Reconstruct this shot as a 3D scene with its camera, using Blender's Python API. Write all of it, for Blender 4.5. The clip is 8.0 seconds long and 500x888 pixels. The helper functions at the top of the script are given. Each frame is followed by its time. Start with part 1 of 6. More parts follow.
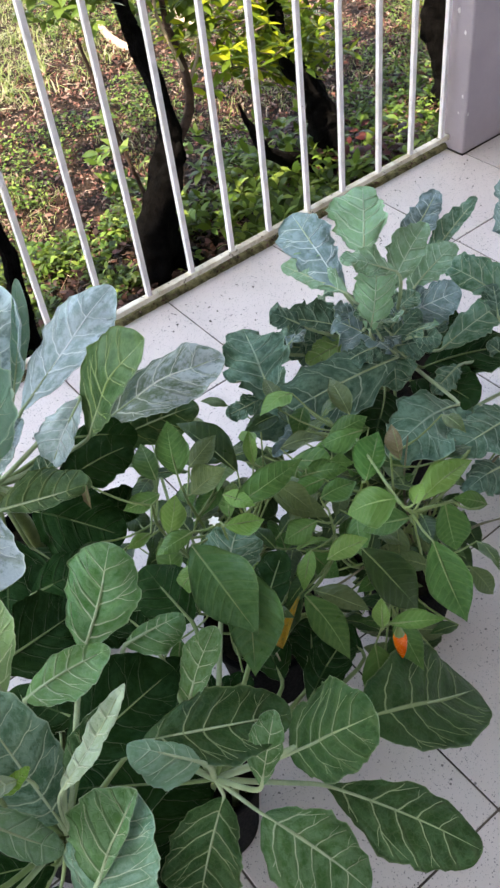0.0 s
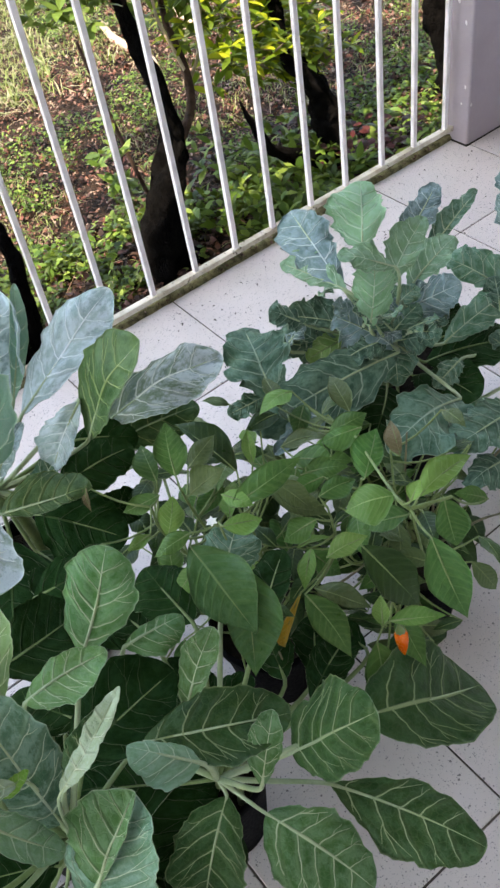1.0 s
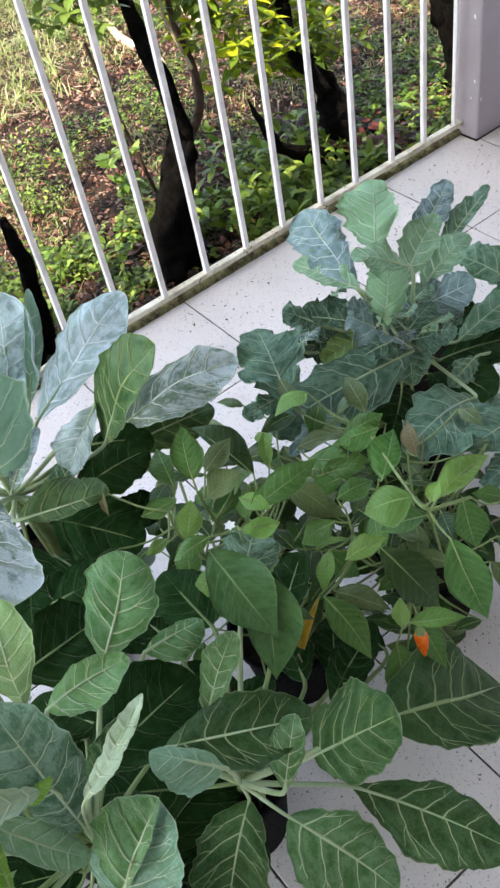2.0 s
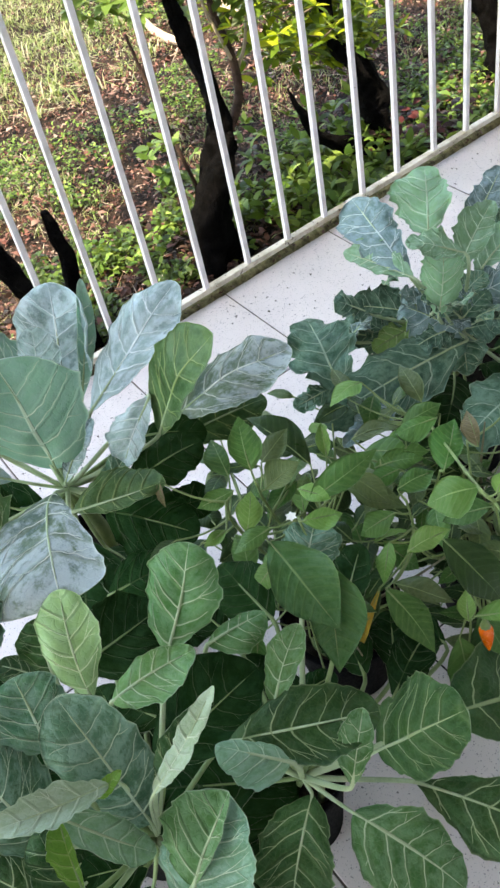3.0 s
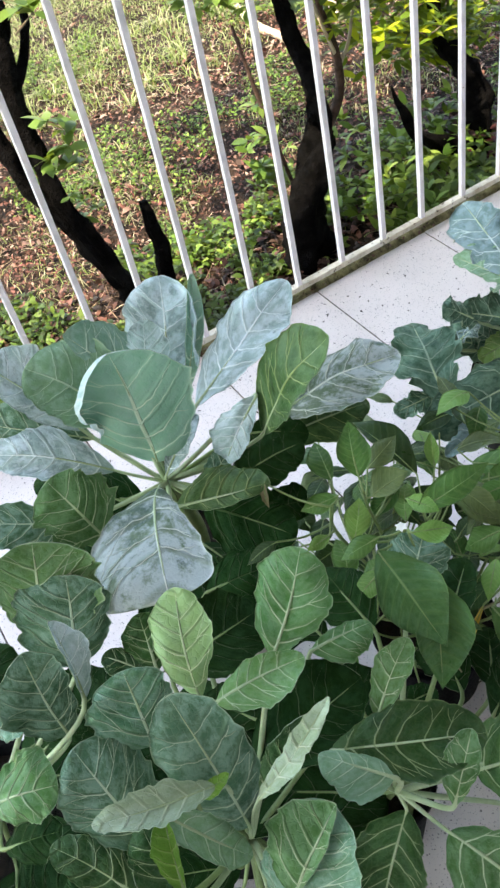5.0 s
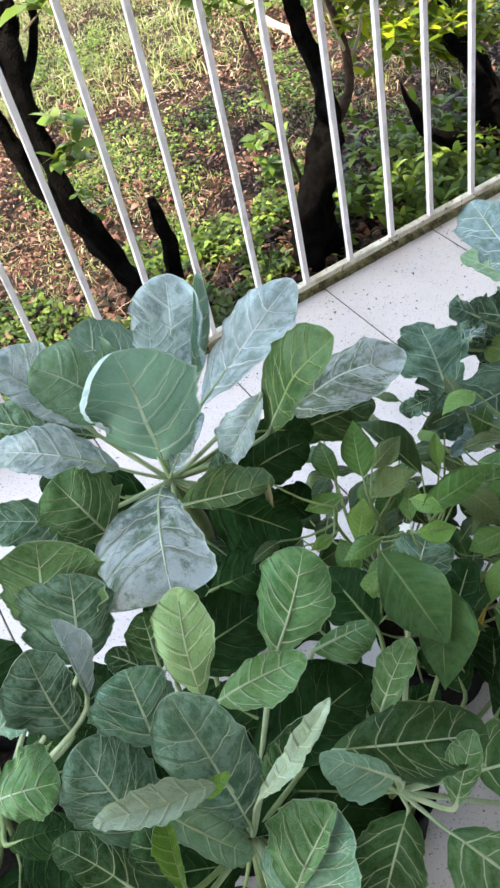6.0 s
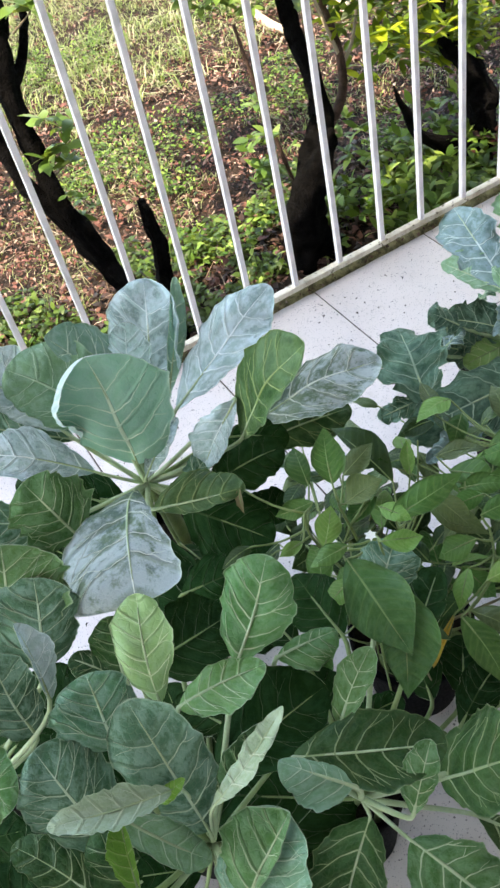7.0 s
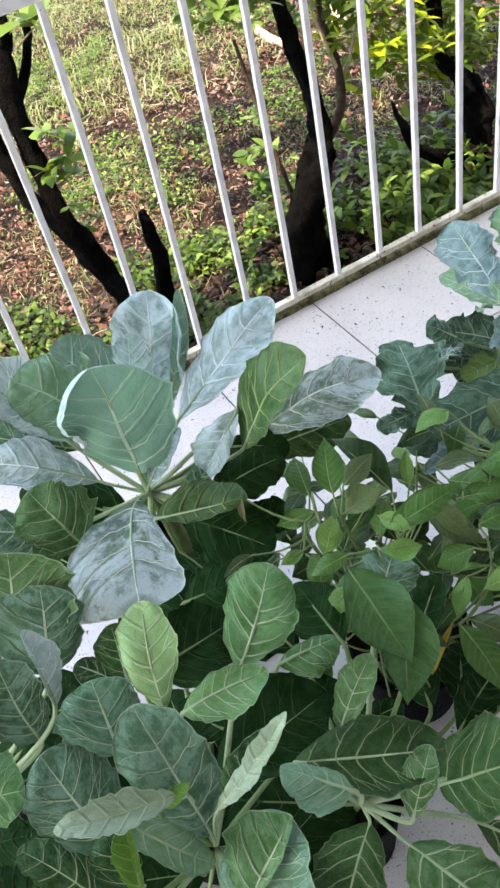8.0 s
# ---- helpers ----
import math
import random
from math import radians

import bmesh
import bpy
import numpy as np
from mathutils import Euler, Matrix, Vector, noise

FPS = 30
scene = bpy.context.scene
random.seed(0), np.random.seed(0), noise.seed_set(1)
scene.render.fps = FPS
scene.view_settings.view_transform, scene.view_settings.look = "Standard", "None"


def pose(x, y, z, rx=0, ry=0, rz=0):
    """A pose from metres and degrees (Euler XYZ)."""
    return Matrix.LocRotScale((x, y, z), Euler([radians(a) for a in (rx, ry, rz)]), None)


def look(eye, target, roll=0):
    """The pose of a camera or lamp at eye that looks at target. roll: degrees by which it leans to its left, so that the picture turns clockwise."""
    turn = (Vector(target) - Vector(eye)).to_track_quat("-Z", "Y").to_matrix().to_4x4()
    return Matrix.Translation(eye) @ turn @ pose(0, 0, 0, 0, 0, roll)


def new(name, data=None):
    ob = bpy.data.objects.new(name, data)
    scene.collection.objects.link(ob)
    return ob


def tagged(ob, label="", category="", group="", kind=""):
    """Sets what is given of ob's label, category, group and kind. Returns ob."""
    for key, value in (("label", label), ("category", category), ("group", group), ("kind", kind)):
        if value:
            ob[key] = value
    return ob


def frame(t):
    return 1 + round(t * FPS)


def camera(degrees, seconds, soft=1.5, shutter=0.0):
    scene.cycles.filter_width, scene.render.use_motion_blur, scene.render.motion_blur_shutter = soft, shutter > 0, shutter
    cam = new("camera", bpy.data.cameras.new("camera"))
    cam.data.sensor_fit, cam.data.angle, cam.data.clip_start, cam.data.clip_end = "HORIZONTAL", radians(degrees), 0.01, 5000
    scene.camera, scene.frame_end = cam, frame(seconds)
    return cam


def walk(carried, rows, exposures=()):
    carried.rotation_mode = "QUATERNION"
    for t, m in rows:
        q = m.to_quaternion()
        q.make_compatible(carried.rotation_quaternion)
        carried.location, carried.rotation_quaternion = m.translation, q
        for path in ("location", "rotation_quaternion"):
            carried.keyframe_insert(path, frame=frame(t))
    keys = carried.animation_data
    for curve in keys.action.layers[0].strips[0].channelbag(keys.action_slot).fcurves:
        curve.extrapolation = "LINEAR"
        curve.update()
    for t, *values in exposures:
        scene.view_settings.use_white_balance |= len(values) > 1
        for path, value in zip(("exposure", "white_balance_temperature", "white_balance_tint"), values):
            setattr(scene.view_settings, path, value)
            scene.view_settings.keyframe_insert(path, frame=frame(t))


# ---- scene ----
# A narrow tiled porch with potted vegetables, a white barred fence and a garden behind it.
cam = camera(32.2, 8.0, soft=2.6)
PATH = [
    (0, (-0.112, -1.399, 1.163), (0.618, -0.236, -0.29), -8.5),
    (0.5, (-0.094, -1.412, 1.162), (0.618, -0.239, -0.292), -9.6),
    (1, (-0.092, -1.411, 1.163), (0.601, -0.227, -0.292), -11.0),
    (2.3, (-0.095, -1.393, 1.169), (0.559, -0.192, -0.29), -13.3),
    (2.5, (-0.104, -1.386, 1.164), (0.536, -0.175, -0.292), -14.0),
    (3, (-0.121, -1.373, 1.16), (0.499, -0.15, -0.296), -14.4),
    (3.5, (-0.133, -1.361, 1.159), (0.453, -0.12, -0.296), -14.1),
    (4, (-0.134, -1.36, 1.172), (0.431, -0.109, -0.283), -14.5),
    (4.5, (-0.13, -1.363, 1.168), (0.417, -0.101, -0.283), -14.7),
    (5, (-0.159, -1.329, 1.172), (0.346, -0.043, -0.273), -15.0),
    (6.5, (-0.138, -1.332, 1.175), (0.339, -0.04, -0.275), -15.3),
    (7, (-0.117, -1.347, 1.176), (0.353, -0.051, -0.274), -15.1),
    (7.5, (-0.111, -1.355, 1.187), (0.365, -0.051, -0.253), -15.0),
    (8, (-0.126, -1.353, 1.19), (0.362, -0.051, -0.248), -14.5),
]
walk(cam, [(t, look(eye, target, roll)) for t, eye, target, roll in PATH], exposures=[(0.0, 2.95, 8700, 14), (0.5, 2.82, 8700, 14), (1.0, 2.87, 8700, 13), (2.5, 3.07, 8600, 10), (3.5, 3.06, 8600, 9), (8.0, 3.07, 8550, 10)])

# ---- light ----
SUN_AZ, SUN_EL = radians(-95), radians(64)      # azimuth from +y towards +x
world = bpy.data.worlds.new("sky")
scene.world = world
world.use_nodes = True
wn = world.node_tree
sky = wn.nodes.new("ShaderNodeTexSky")
sky.sky_type = "NISHITA"
sky.sun_disc = False
sky.sun_elevation, sky.sun_rotation = SUN_EL, SUN_AZ
wn.nodes["Background"].inputs["Strength"].default_value = 0.15
wn.links.new(sky.outputs[0], wn.nodes["Background"].inputs["Color"])
sun_data = bpy.data.lights.new("sun", "SUN")
sun_data.energy, sun_data.angle, sun_data.color = 2.0, radians(0.5), (1.0, 0.94, 0.84)
sun = new("sun", sun_data)
way = Vector((math.sin(SUN_AZ) * math.cos(SUN_EL), math.cos(SUN_AZ) * math.cos(SUN_EL), math.sin(SUN_EL)))
sun.matrix_world = look(way * 20, (0, 0, 0))


# ---- materials ----
class Nodes:
    """A small builder of node materials."""

    def __init__(self, name):
        self.mat = bpy.data.materials.new(name)
        self.mat.use_nodes = True
        self.t = self.mat.node_tree
        self.bsdf = self.t.nodes["Principled BSDF"]
        self.out = self.t.nodes["Material Output"]

    def add(self, kind, operation="", feature="", ease="", data=""):
        n = self.t.nodes.new(kind)
        if operation:
            n.operation = operation
        if feature:
            n.feature = feature
        if ease:
            n.interpolation_type = ease
        if data:
            n.data_type = data
        return n

    def put(self, socket, value):
        if isinstance(value, bpy.types.NodeSocket):
            self.t.links.new(value, socket)
        else:
            socket.default_value = value

    def math(self, op, a, b=0.0, c=0.0):
        n = self.add("ShaderNodeMath", operation=op)
        for socket, value in zip(n.inputs, (a, b, c)):
            self.put(socket, value)
        return n.outputs[0]

    def ramp(self, value, lo, hi, a=0.0, b=1.0):
        n = self.add("ShaderNodeMapRange", ease="SMOOTHSTEP")
        for socket, v in zip(n.inputs, (value, lo, hi, a, b)):
            self.put(socket, v)
        return n.outputs[0]

    def mix(self, f, a, b):
        n = self.add("ShaderNodeMix", data="RGBA")
        for socket, v in ((n.inputs[0], f), (n.inputs[6], a), (n.inputs[7], b)):
            self.put(socket, (*v, 1) if isinstance(v, tuple) and len(v) == 3 else v)
        return n.outputs[2]

    def noise(self, scale, detail=4.0, coord=None, rough=0.55):
        n = self.add("ShaderNodeTexNoise")
        self.put(n.inputs["Vector"], coord or self.where())
        n.inputs["Scale"].default_value, n.inputs["Detail"].default_value = scale, detail
        n.inputs["Roughness"].default_value = rough
        return n.outputs[0]

    def where(self):
        return self.add("ShaderNodeNewGeometry").outputs["Position"]

    def own(self):
        return self.add("ShaderNodeTexCoord").outputs["Object"]

    def chance(self):
        return self.add("ShaderNodeObjectInfo").outputs["Random"]

    def island(self):
        return self.add("ShaderNodeNewGeometry").outputs["Random Per Island"]

    def bump(self, height, strength=0.3, distance=0.002):
        n = self.add("ShaderNodeBump")
        n.inputs["Strength"].default_value, n.inputs["Distance"].default_value = strength, distance
        self.put(n.inputs["Height"], height)
        self.put(self.bsdf.inputs["Normal"], n.outputs[0])
        return n.outputs[0]

    def finish(self, colour, rough=0.5, spec=0.5, metal=0.0):
        self.put(self.bsdf.inputs["Base Color"], (*colour, 1) if isinstance(colour, tuple) else colour)
        self.put(self.bsdf.inputs["Roughness"], rough)
        self.put(self.bsdf.inputs["Specular IOR Level"], spec)
        self.put(self.bsdf.inputs["Metallic"], metal)
        return self.mat

    def glow_through(self, colour, share, normal=None):
        """Lets part of the light pass through a thin leaf."""
        tr, mx = self.add("ShaderNodeBsdfTranslucent"), self.add("ShaderNodeMixShader")
        self.put(tr.inputs[0], (*colour, 1) if isinstance(colour, tuple) else colour)
        if normal is not None:
            self.put(tr.inputs[1], normal)
        mx.inputs[0].default_value = share
        self.t.links.new(self.bsdf.outputs[0], mx.inputs[1])
        self.t.links.new(tr.outputs[0], mx.inputs[2])
        self.t.links.new(mx.outputs[0], self.out.inputs[0])


def leaf_material(name, dark, light, vein, bloom=0.0, bloom_colour=(0.40, 0.50, 0.50), rough=0.42, through_share=0.13, relief=0.55, gloss=0.42, warm=0.5, lines=0.0, tip_bloom=0.0, blotch=0.0):
    """A leaf skin laid along the leaf's own length, width and side veins: midrib, fine net, wax bloom, pale margin."""
    k = Nodes(name)
    uv, cell = k.add("ShaderNodeSeparateXYZ"), k.add("ShaderNodeSeparateXYZ")
    k.put(uv.inputs[0], k.add("ShaderNodeUVMap").outputs[0])
    along_veins = k.add("ShaderNodeUVMap")
    along_veins.uv_map = "veins"
    k.put(cell.inputs[0], along_veins.outputs[0])
    u, v, w = uv.outputs[0], uv.outputs[1], cell.outputs[0]
    chance = k.chance()
    a = k.math("ABSOLUTE", k.math("MULTIPLY", k.math("SUBTRACT", v, 0.5), 2.0))
    flat = k.add("ShaderNodeCombineXYZ")
    k.put(flat.inputs[0], k.math("MULTIPLY", w, 0.9))
    k.put(flat.inputs[1], k.math("MULTIPLY", v, 3.2))
    k.put(flat.inputs[2], k.math("MULTIPLY", chance, 40.0))
    f = k.math("FRACT", w)
    d = k.math("MINIMUM", f, k.math("SUBTRACT", 1.0, f))
    midrib = k.ramp(k.math("DIVIDE", a, k.math("MULTIPLY", k.math("SUBTRACT", 1.12, u), 0.062)), 0.45, 1.1, 1.0, 0.0)
    # net of small veins between the side veins
    nets = []
    for scale, edge in ((130.0, 0.10), (300.0, 0.13)):
        bent = k.add("ShaderNodeVectorMath", operation="ADD")
        k.put(bent.inputs[0], k.where())
        wob = k.add("ShaderNodeVectorMath", operation="SCALE")
        tex = k.add("ShaderNodeTexNoise")
        tex.inputs["Scale"].default_value = 90.0
        k.put(tex.inputs["Vector"], k.where())
        k.put(wob.inputs[0], tex.outputs["Color"])
        wob.inputs["Scale"].default_value = 0.008
        k.put(bent.inputs[1], wob.outputs[0])
        n = k.add("ShaderNodeTexVoronoi", feature="DISTANCE_TO_EDGE")
        n.inputs["Scale"].default_value = scale
        k.put(n.inputs["Vector"], bent.outputs[0])
        nets.append(k.ramp(n.outputs["Distance"], 0.015, edge, 1.0, 0.0))
    patch = k.ramp(k.math("ADD", k.math("MULTIPLY", k.noise(13.0, 4.0), 0.6), k.math("MULTIPLY", k.noise(2.2, 4.0, flat.outputs[0]), 0.4)), 0.32, 0.68)
    base = k.mix(patch, dark, light)
    # paler beside the side veins, deeper in the middle of each field
    base = k.mix(k.math("MULTIPLY", k.ramp(d, 0.03, 0.34, 1.0, 0.0), 0.30), base, tuple(0.72 * l + 0.28 * q for l, q in zip(light, vein)))
    hue = k.add("ShaderNodeHueSaturation")
    k.put(hue.inputs["Hue"], k.ramp(chance, 0.0, 1.0, 0.490, 0.508))
    k.put(hue.inputs["Value"], k.ramp(k.math("FRACT", k.math("MULTIPLY", chance, 7.31)), 0.0, 1.0, 0.80, 1.20))
    k.put(hue.inputs["Color"], base)
    col = hue.outputs[0]
    if blotch:
        # places where the wax is rubbed off down to dark green
        rub = k.ramp(k.math("ADD", k.math("MULTIPLY", k.noise(48.0, 5.0, rough=0.65), 0.6), k.math("MULTIPLY", k.noise(9.0, 2.0), 0.4)), 0.50, 0.60)
        col = k.mix(k.math("MULTIPLY", k.math("MULTIPLY", rub, k.ramp(d, 0.04, 0.2)), blotch), col, (0.070, 0.125, 0.110))
    if bloom:
        fine = k.math("ADD", k.math("MULTIPLY", k.noise(1.9, 6.0, flat.outputs[0], 0.68), 0.55), k.math("MULTIPLY", k.noise(60.0, 6.0, rough=0.72), 0.45))
        fine = k.math("ADD", fine, k.math("MULTIPLY", k.math("SUBTRACT", u, 0.5), tip_bloom))
        wax = k.math("MULTIPLY", k.ramp(fine, 0.43, 0.58), bloom)
        wax = k.math("MULTIPLY", wax, k.ramp(d, 0.02, 0.16, 0.45, 1.0))
        col = k.mix(wax, col, bloom_colour)
    scuff = k.ramp(k.noise(70.0, 6.0, rough=0.7), 0.68, 0.76)
    col = k.mix(k.math("MULTIPLY", scuff, 0.25), col, (0.34, 0.40, 0.30))
    col = k.mix(k.math("MULTIPLY", k.math("ADD", nets[0], k.math("MULTIPLY", nets[1], 0.4)), 0.045), col, vein)
    if lines:
        col = k.mix(k.math("MULTIPLY", k.ramp(d, 0.015, 0.075, 1.0, 0.0), lines), col, vein)
    rim = k.math("MULTIPLY", k.ramp(k.math("MAXIMUM", a, k.ramp(u, 0.9, 1.0)), 0.955, 1.0), 0.45)
    col = k.mix(k.math("MAXIMUM", midrib, rim), col, vein)
    blister = k.math("ADD", k.math("MULTIPLY", k.noise(110.0, 3.0), 0.22), k.math("MULTIPLY", k.noise(34.0, 2.0), 0.70))
    quilt = k.math("SUBTRACT", k.math("ADD", k.ramp(d, 0.0, 0.16, 0.0, 0.30), blister), k.math("ADD", k.math("MULTIPLY", midrib, 0.7), k.math("MULTIPLY", nets[0], 0.05)))
    normal = k.bump(quilt, relief, 0.006)
    k.finish(col, k.ramp(k.noise(40.0, 4.0), 0.2, 0.8, rough - 0.08, rough + 0.14), gloss)
    k.glow_through(k.mix(warm, col, (0.26, 0.45, 0.12)), through_share, normal)
    return k.mat


LEAF_LOOKS = {
    0: ("collard_green", (0.010, 0.050, 0.011), (0.030, 0.098, 0.022), (0.36, 0.46, 0.25), dict(warm=0.2, through_share=0.07, bloom=0.32, bloom_colour=(0.092, 0.205, 0.098), rough=0.38, gloss=0.14)),
    1: ("collard_blue_wax", (0.270, 0.425, 0.410), (0.410, 0.570, 0.560), (0.78, 0.87, 0.86), dict(bloom=0.70, bloom_colour=(0.62, 0.75, 0.79), rough=0.45, through_share=0.2, warm=0.10, blotch=0.55)),
    2: ("collard_grey_wax", (0.080, 0.150, 0.080), (0.150, 0.230, 0.140), (0.66, 0.71, 0.62), dict(warm=0.1, through_share=0.1, bloom=0.75, bloom_colour=(0.46, 0.53, 0.54), rough=0.5, tip_bloom=0.14, gloss=0.25, blotch=0.75)),
    3: ("collard_light_green", (0.170, 0.360, 0.090), (0.245, 0.460, 0.145), (0.50, 0.62, 0.30), dict(bloom=0.3, bloom_colour=(0.30, 0.48, 0.24), rough=0.38, gloss=0.25, through_share=0.40, warm=0.2)),
    4: ("collard_pale_underside", (0.300, 0.440, 0.280), (0.390, 0.520, 0.350), (0.54, 0.63, 0.46), dict(bloom=0.4, bloom_colour=(0.51, 0.63, 0.52), rough=0.6, gloss=0.25, through_share=0.25, warm=0.2)),
    5: ("collard_young_leaf", (0.085, 0.205, 0.022), (0.150, 0.310, 0.035), (0.30, 0.44, 0.12), dict(through_share=0.4, gloss=0.25)),
    6: ("collard_sea_green", (0.038, 0.126, 0.066), (0.086, 0.210, 0.118), (0.47, 0.59, 0.42), dict(warm=0.15, through_share=0.09, bloom=0.60, bloom_colour=(0.250, 0.415, 0.325), rough=0.38, gloss=0.18)),
    7: ("collard_matt_blue_green", (0.195, 0.410, 0.275), (0.270, 0.490, 0.355), (0.68, 0.80, 0.64), dict(bloom=0.40, bloom_colour=(0.40, 0.58, 0.52), rough=0.5, through_share=0.35, warm=0.1, gloss=0.3)),
    8: ("collard_matt_light_green", (0.240, 0.490, 0.175), (0.320, 0.580, 0.245), (0.68, 0.79, 0.50), dict(bloom=0.25, bloom_colour=(0.42, 0.61, 0.40), rough=0.42, through_share=0.18, warm=0.05, gloss=0.3)),
    9: ("collard_mid_green", (0.044, 0.160, 0.040), (0.100, 0.250, 0.074), (0.54, 0.66, 0.42), dict(bloom=0.45, bloom_colour=(0.22, 0.40, 0.22), rough=0.36, gloss=0.22, through_share=0.2, warm=0.3)),
    # tone 10 has the shade inside the bushes put into its green
    10: ("collard_shaded_green", (0.005, 0.024, 0.005), (0.015, 0.048, 0.012), (0.050, 0.095, 0.036), dict(warm=0.1, through_share=0.04, bloom=0.2, bloom_colour=(0.05, 0.13, 0.06), rough=0.5, gloss=0.02)),
    11: ("collard_yellow_green", (0.018, 0.062, 0.016), (0.038, 0.098, 0.028), (0.28, 0.38, 0.14), dict(warm=0.3, through_share=0.1, bloom=0.25, bloom_colour=(0.19, 0.33, 0.15), rough=0.36, gloss=0.2)),
    12: ("broccoli_blue_wax", (0.085, 0.165, 0.150), (0.145, 0.245, 0.232), (0.58, 0.70, 0.68), dict(warm=0.1, through_share=0.1, bloom=0.75, bloom_colour=(0.26, 0.38, 0.40), rough=0.42, blotch=0.85, gloss=0.25)),
    13: ("broccoli_dark_blue", (0.022, 0.074, 0.044), (0.048, 0.120, 0.074), (0.30, 0.42, 0.31), dict(warm=0.1, through_share=0.06, bloom=0.65, bloom_colour=(0.160, 0.285, 0.205), rough=0.42, gloss=0.16, blotch=0.4)),
    15: ("collard_olive_green", (0.010, 0.046, 0.010), (0.026, 0.088, 0.018), (0.25, 0.33, 0.16), dict(warm=0.2, through_share=0.05, bloom=0.30, bloom_colour=(0.072, 0.160, 0.075), rough=0.38, gloss=0.14)),
    14: ("broccoli_pale_green", (0.175, 0.370, 0.195), (0.255, 0.470, 0.275), (0.50, 0.65, 0.46), dict(bloom=0.5, bloom_colour=(0.36, 0.56, 0.42), rough=0.45, through_share=0.3, warm=0.15, gloss=0.25)),
}
LEAF = {tone: leaf_material(name, dark, light, vein, **more) for tone, (name, dark, light, vein, more) in LEAF_LOOKS.items()}
UNDER = leaf_material("collard_underside", (0.115, 0.205, 0.125), (0.165, 0.260, 0.165), (0.46, 0.55, 0.38), 0.3, (0.30, 0.40, 0.35), rough=0.6, lines=0.5)
THIN = dict(rough=0.33, relief=0.30, lines=0.12, gloss=0.26)
PEPPER = {
    0: leaf_material("pepper_green", (0.032, 0.112, 0.022), (0.080, 0.205, 0.046), (0.18, 0.30, 0.11), warm=0.3, **THIN),
    1: leaf_material("pepper_bright", (0.105, 0.240, 0.046), (0.170, 0.330, 0.080), (0.28, 0.42, 0.15), through_share=0.22, **THIN),
    2: leaf_material("pepper_dull", (0.062, 0.112, 0.038), (0.115, 0.170, 0.064), (0.19, 0.26, 0.10), 0.3, (0.16, 0.22, 0.11), **THIN),
    # tone 3 carries the bush's inner shade in its darker green
    3: leaf_material("pepper_shaded_green", (0.012, 0.046, 0.009), (0.034, 0.086, 0.020), (0.08, 0.15, 0.05), through_share=0.05, **THIN),
    4: leaf_material("pepper_large_leaf", (0.018, 0.092, 0.022), (0.056, 0.170, 0.044), (0.17, 0.29, 0.11), 0.4, (0.10, 0.22, 0.10), warm=0.2, **THIN),
    6: leaf_material("pepper_dried", (0.160, 0.150, 0.060), (0.260, 0.210, 0.110), (0.30, 0.26, 0.14), rough=0.55, lines=0.4),
    7: leaf_material("pepper_yellowed", (0.380, 0.230, 0.022), (0.520, 0.340, 0.035), (0.55, 0.40, 0.12), rough=0.5, lines=0.3),
}
PEPPER_UNDER = leaf_material("pepper_underside", (0.080, 0.150, 0.050), (0.120, 0.200, 0.070), (0.22, 0.32, 0.13), rough=0.5, lines=0.4)


def plain(name, a, b, scale, rough=0.6, relief=0.3, depth=0.003, spec=0.5, own=False):
    """A two-coloured mottled surface with fine relief."""
    k = Nodes(name)
    coord = k.own() if own else k.where()
    big, small = k.noise(scale, 5.0, coord), k.noise(scale * 9, 3.0, coord)
    f = k.ramp(k.math("ADD", k.math("MULTIPLY", big, 0.7), k.math("MULTIPLY", small, 0.3)), 0.35, 0.65)
    k.bump(k.math("ADD", big, small), relief, depth)
    return k.finish(k.mix(f, a, b), k.ramp(small, 0.3, 0.7, rough - 0.08, rough + 0.08), spec)


VEIN_SKIN = {tone: plain(look_of[0] + "_vein", tuple(0.62 * q + 0.38 * g for q, g in zip(look_of[3], look_of[2])), tuple(0.95 * q + 0.05 * g for q, g in zip(look_of[3], look_of[2])), 45, 0.45) for tone, look_of in LEAF_LOOKS.items()}
STALK = plain("petiole_green", (0.150, 0.235, 0.085), (0.240, 0.335, 0.140), 40, 0.45)
RIB = plain("midrib_pale", (0.310, 0.415, 0.230), (0.410, 0.510, 0.310), 40, 0.45)
STEM = plain("pepper_stem", (0.130, 0.205, 0.060), (0.210, 0.295, 0.105), 50, 0.5)
CROWN_STEM = plain("stem_green", (0.110, 0.160, 0.055), (0.190, 0.250, 0.095), 50, 0.5)
WOOD_STEM = plain("woody_stem", (0.140, 0.130, 0.070), (0.240, 0.220, 0.130), 60, 0.7)
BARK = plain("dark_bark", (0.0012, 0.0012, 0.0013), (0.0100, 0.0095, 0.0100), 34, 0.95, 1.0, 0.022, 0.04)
TWIG = plain("brown_twig", (0.060, 0.045, 0.030), (0.160, 0.120, 0.075), 60, 0.8)
TAN = plain("pale_dry_wood", (0.30, 0.24, 0.17), (0.46, 0.38, 0.28), 30, 0.8, 0.5, 0.006, 0.2)
REDWOOD = plain("reddish_brown_bark", (0.030, 0.018, 0.014), (0.085, 0.050, 0.038), 40, 0.85, 0.7, 0.006, 0.2)
POT = plain("black_plastic", (0.0035, 0.0035, 0.004), (0.007, 0.007, 0.008), 30, 0.6, 0.1, spec=0.02)
SOIL = plain("potting_soil", (0.010, 0.008, 0.006), (0.040, 0.030, 0.022), 70, 0.95, 0.9, 0.01, 0.2)
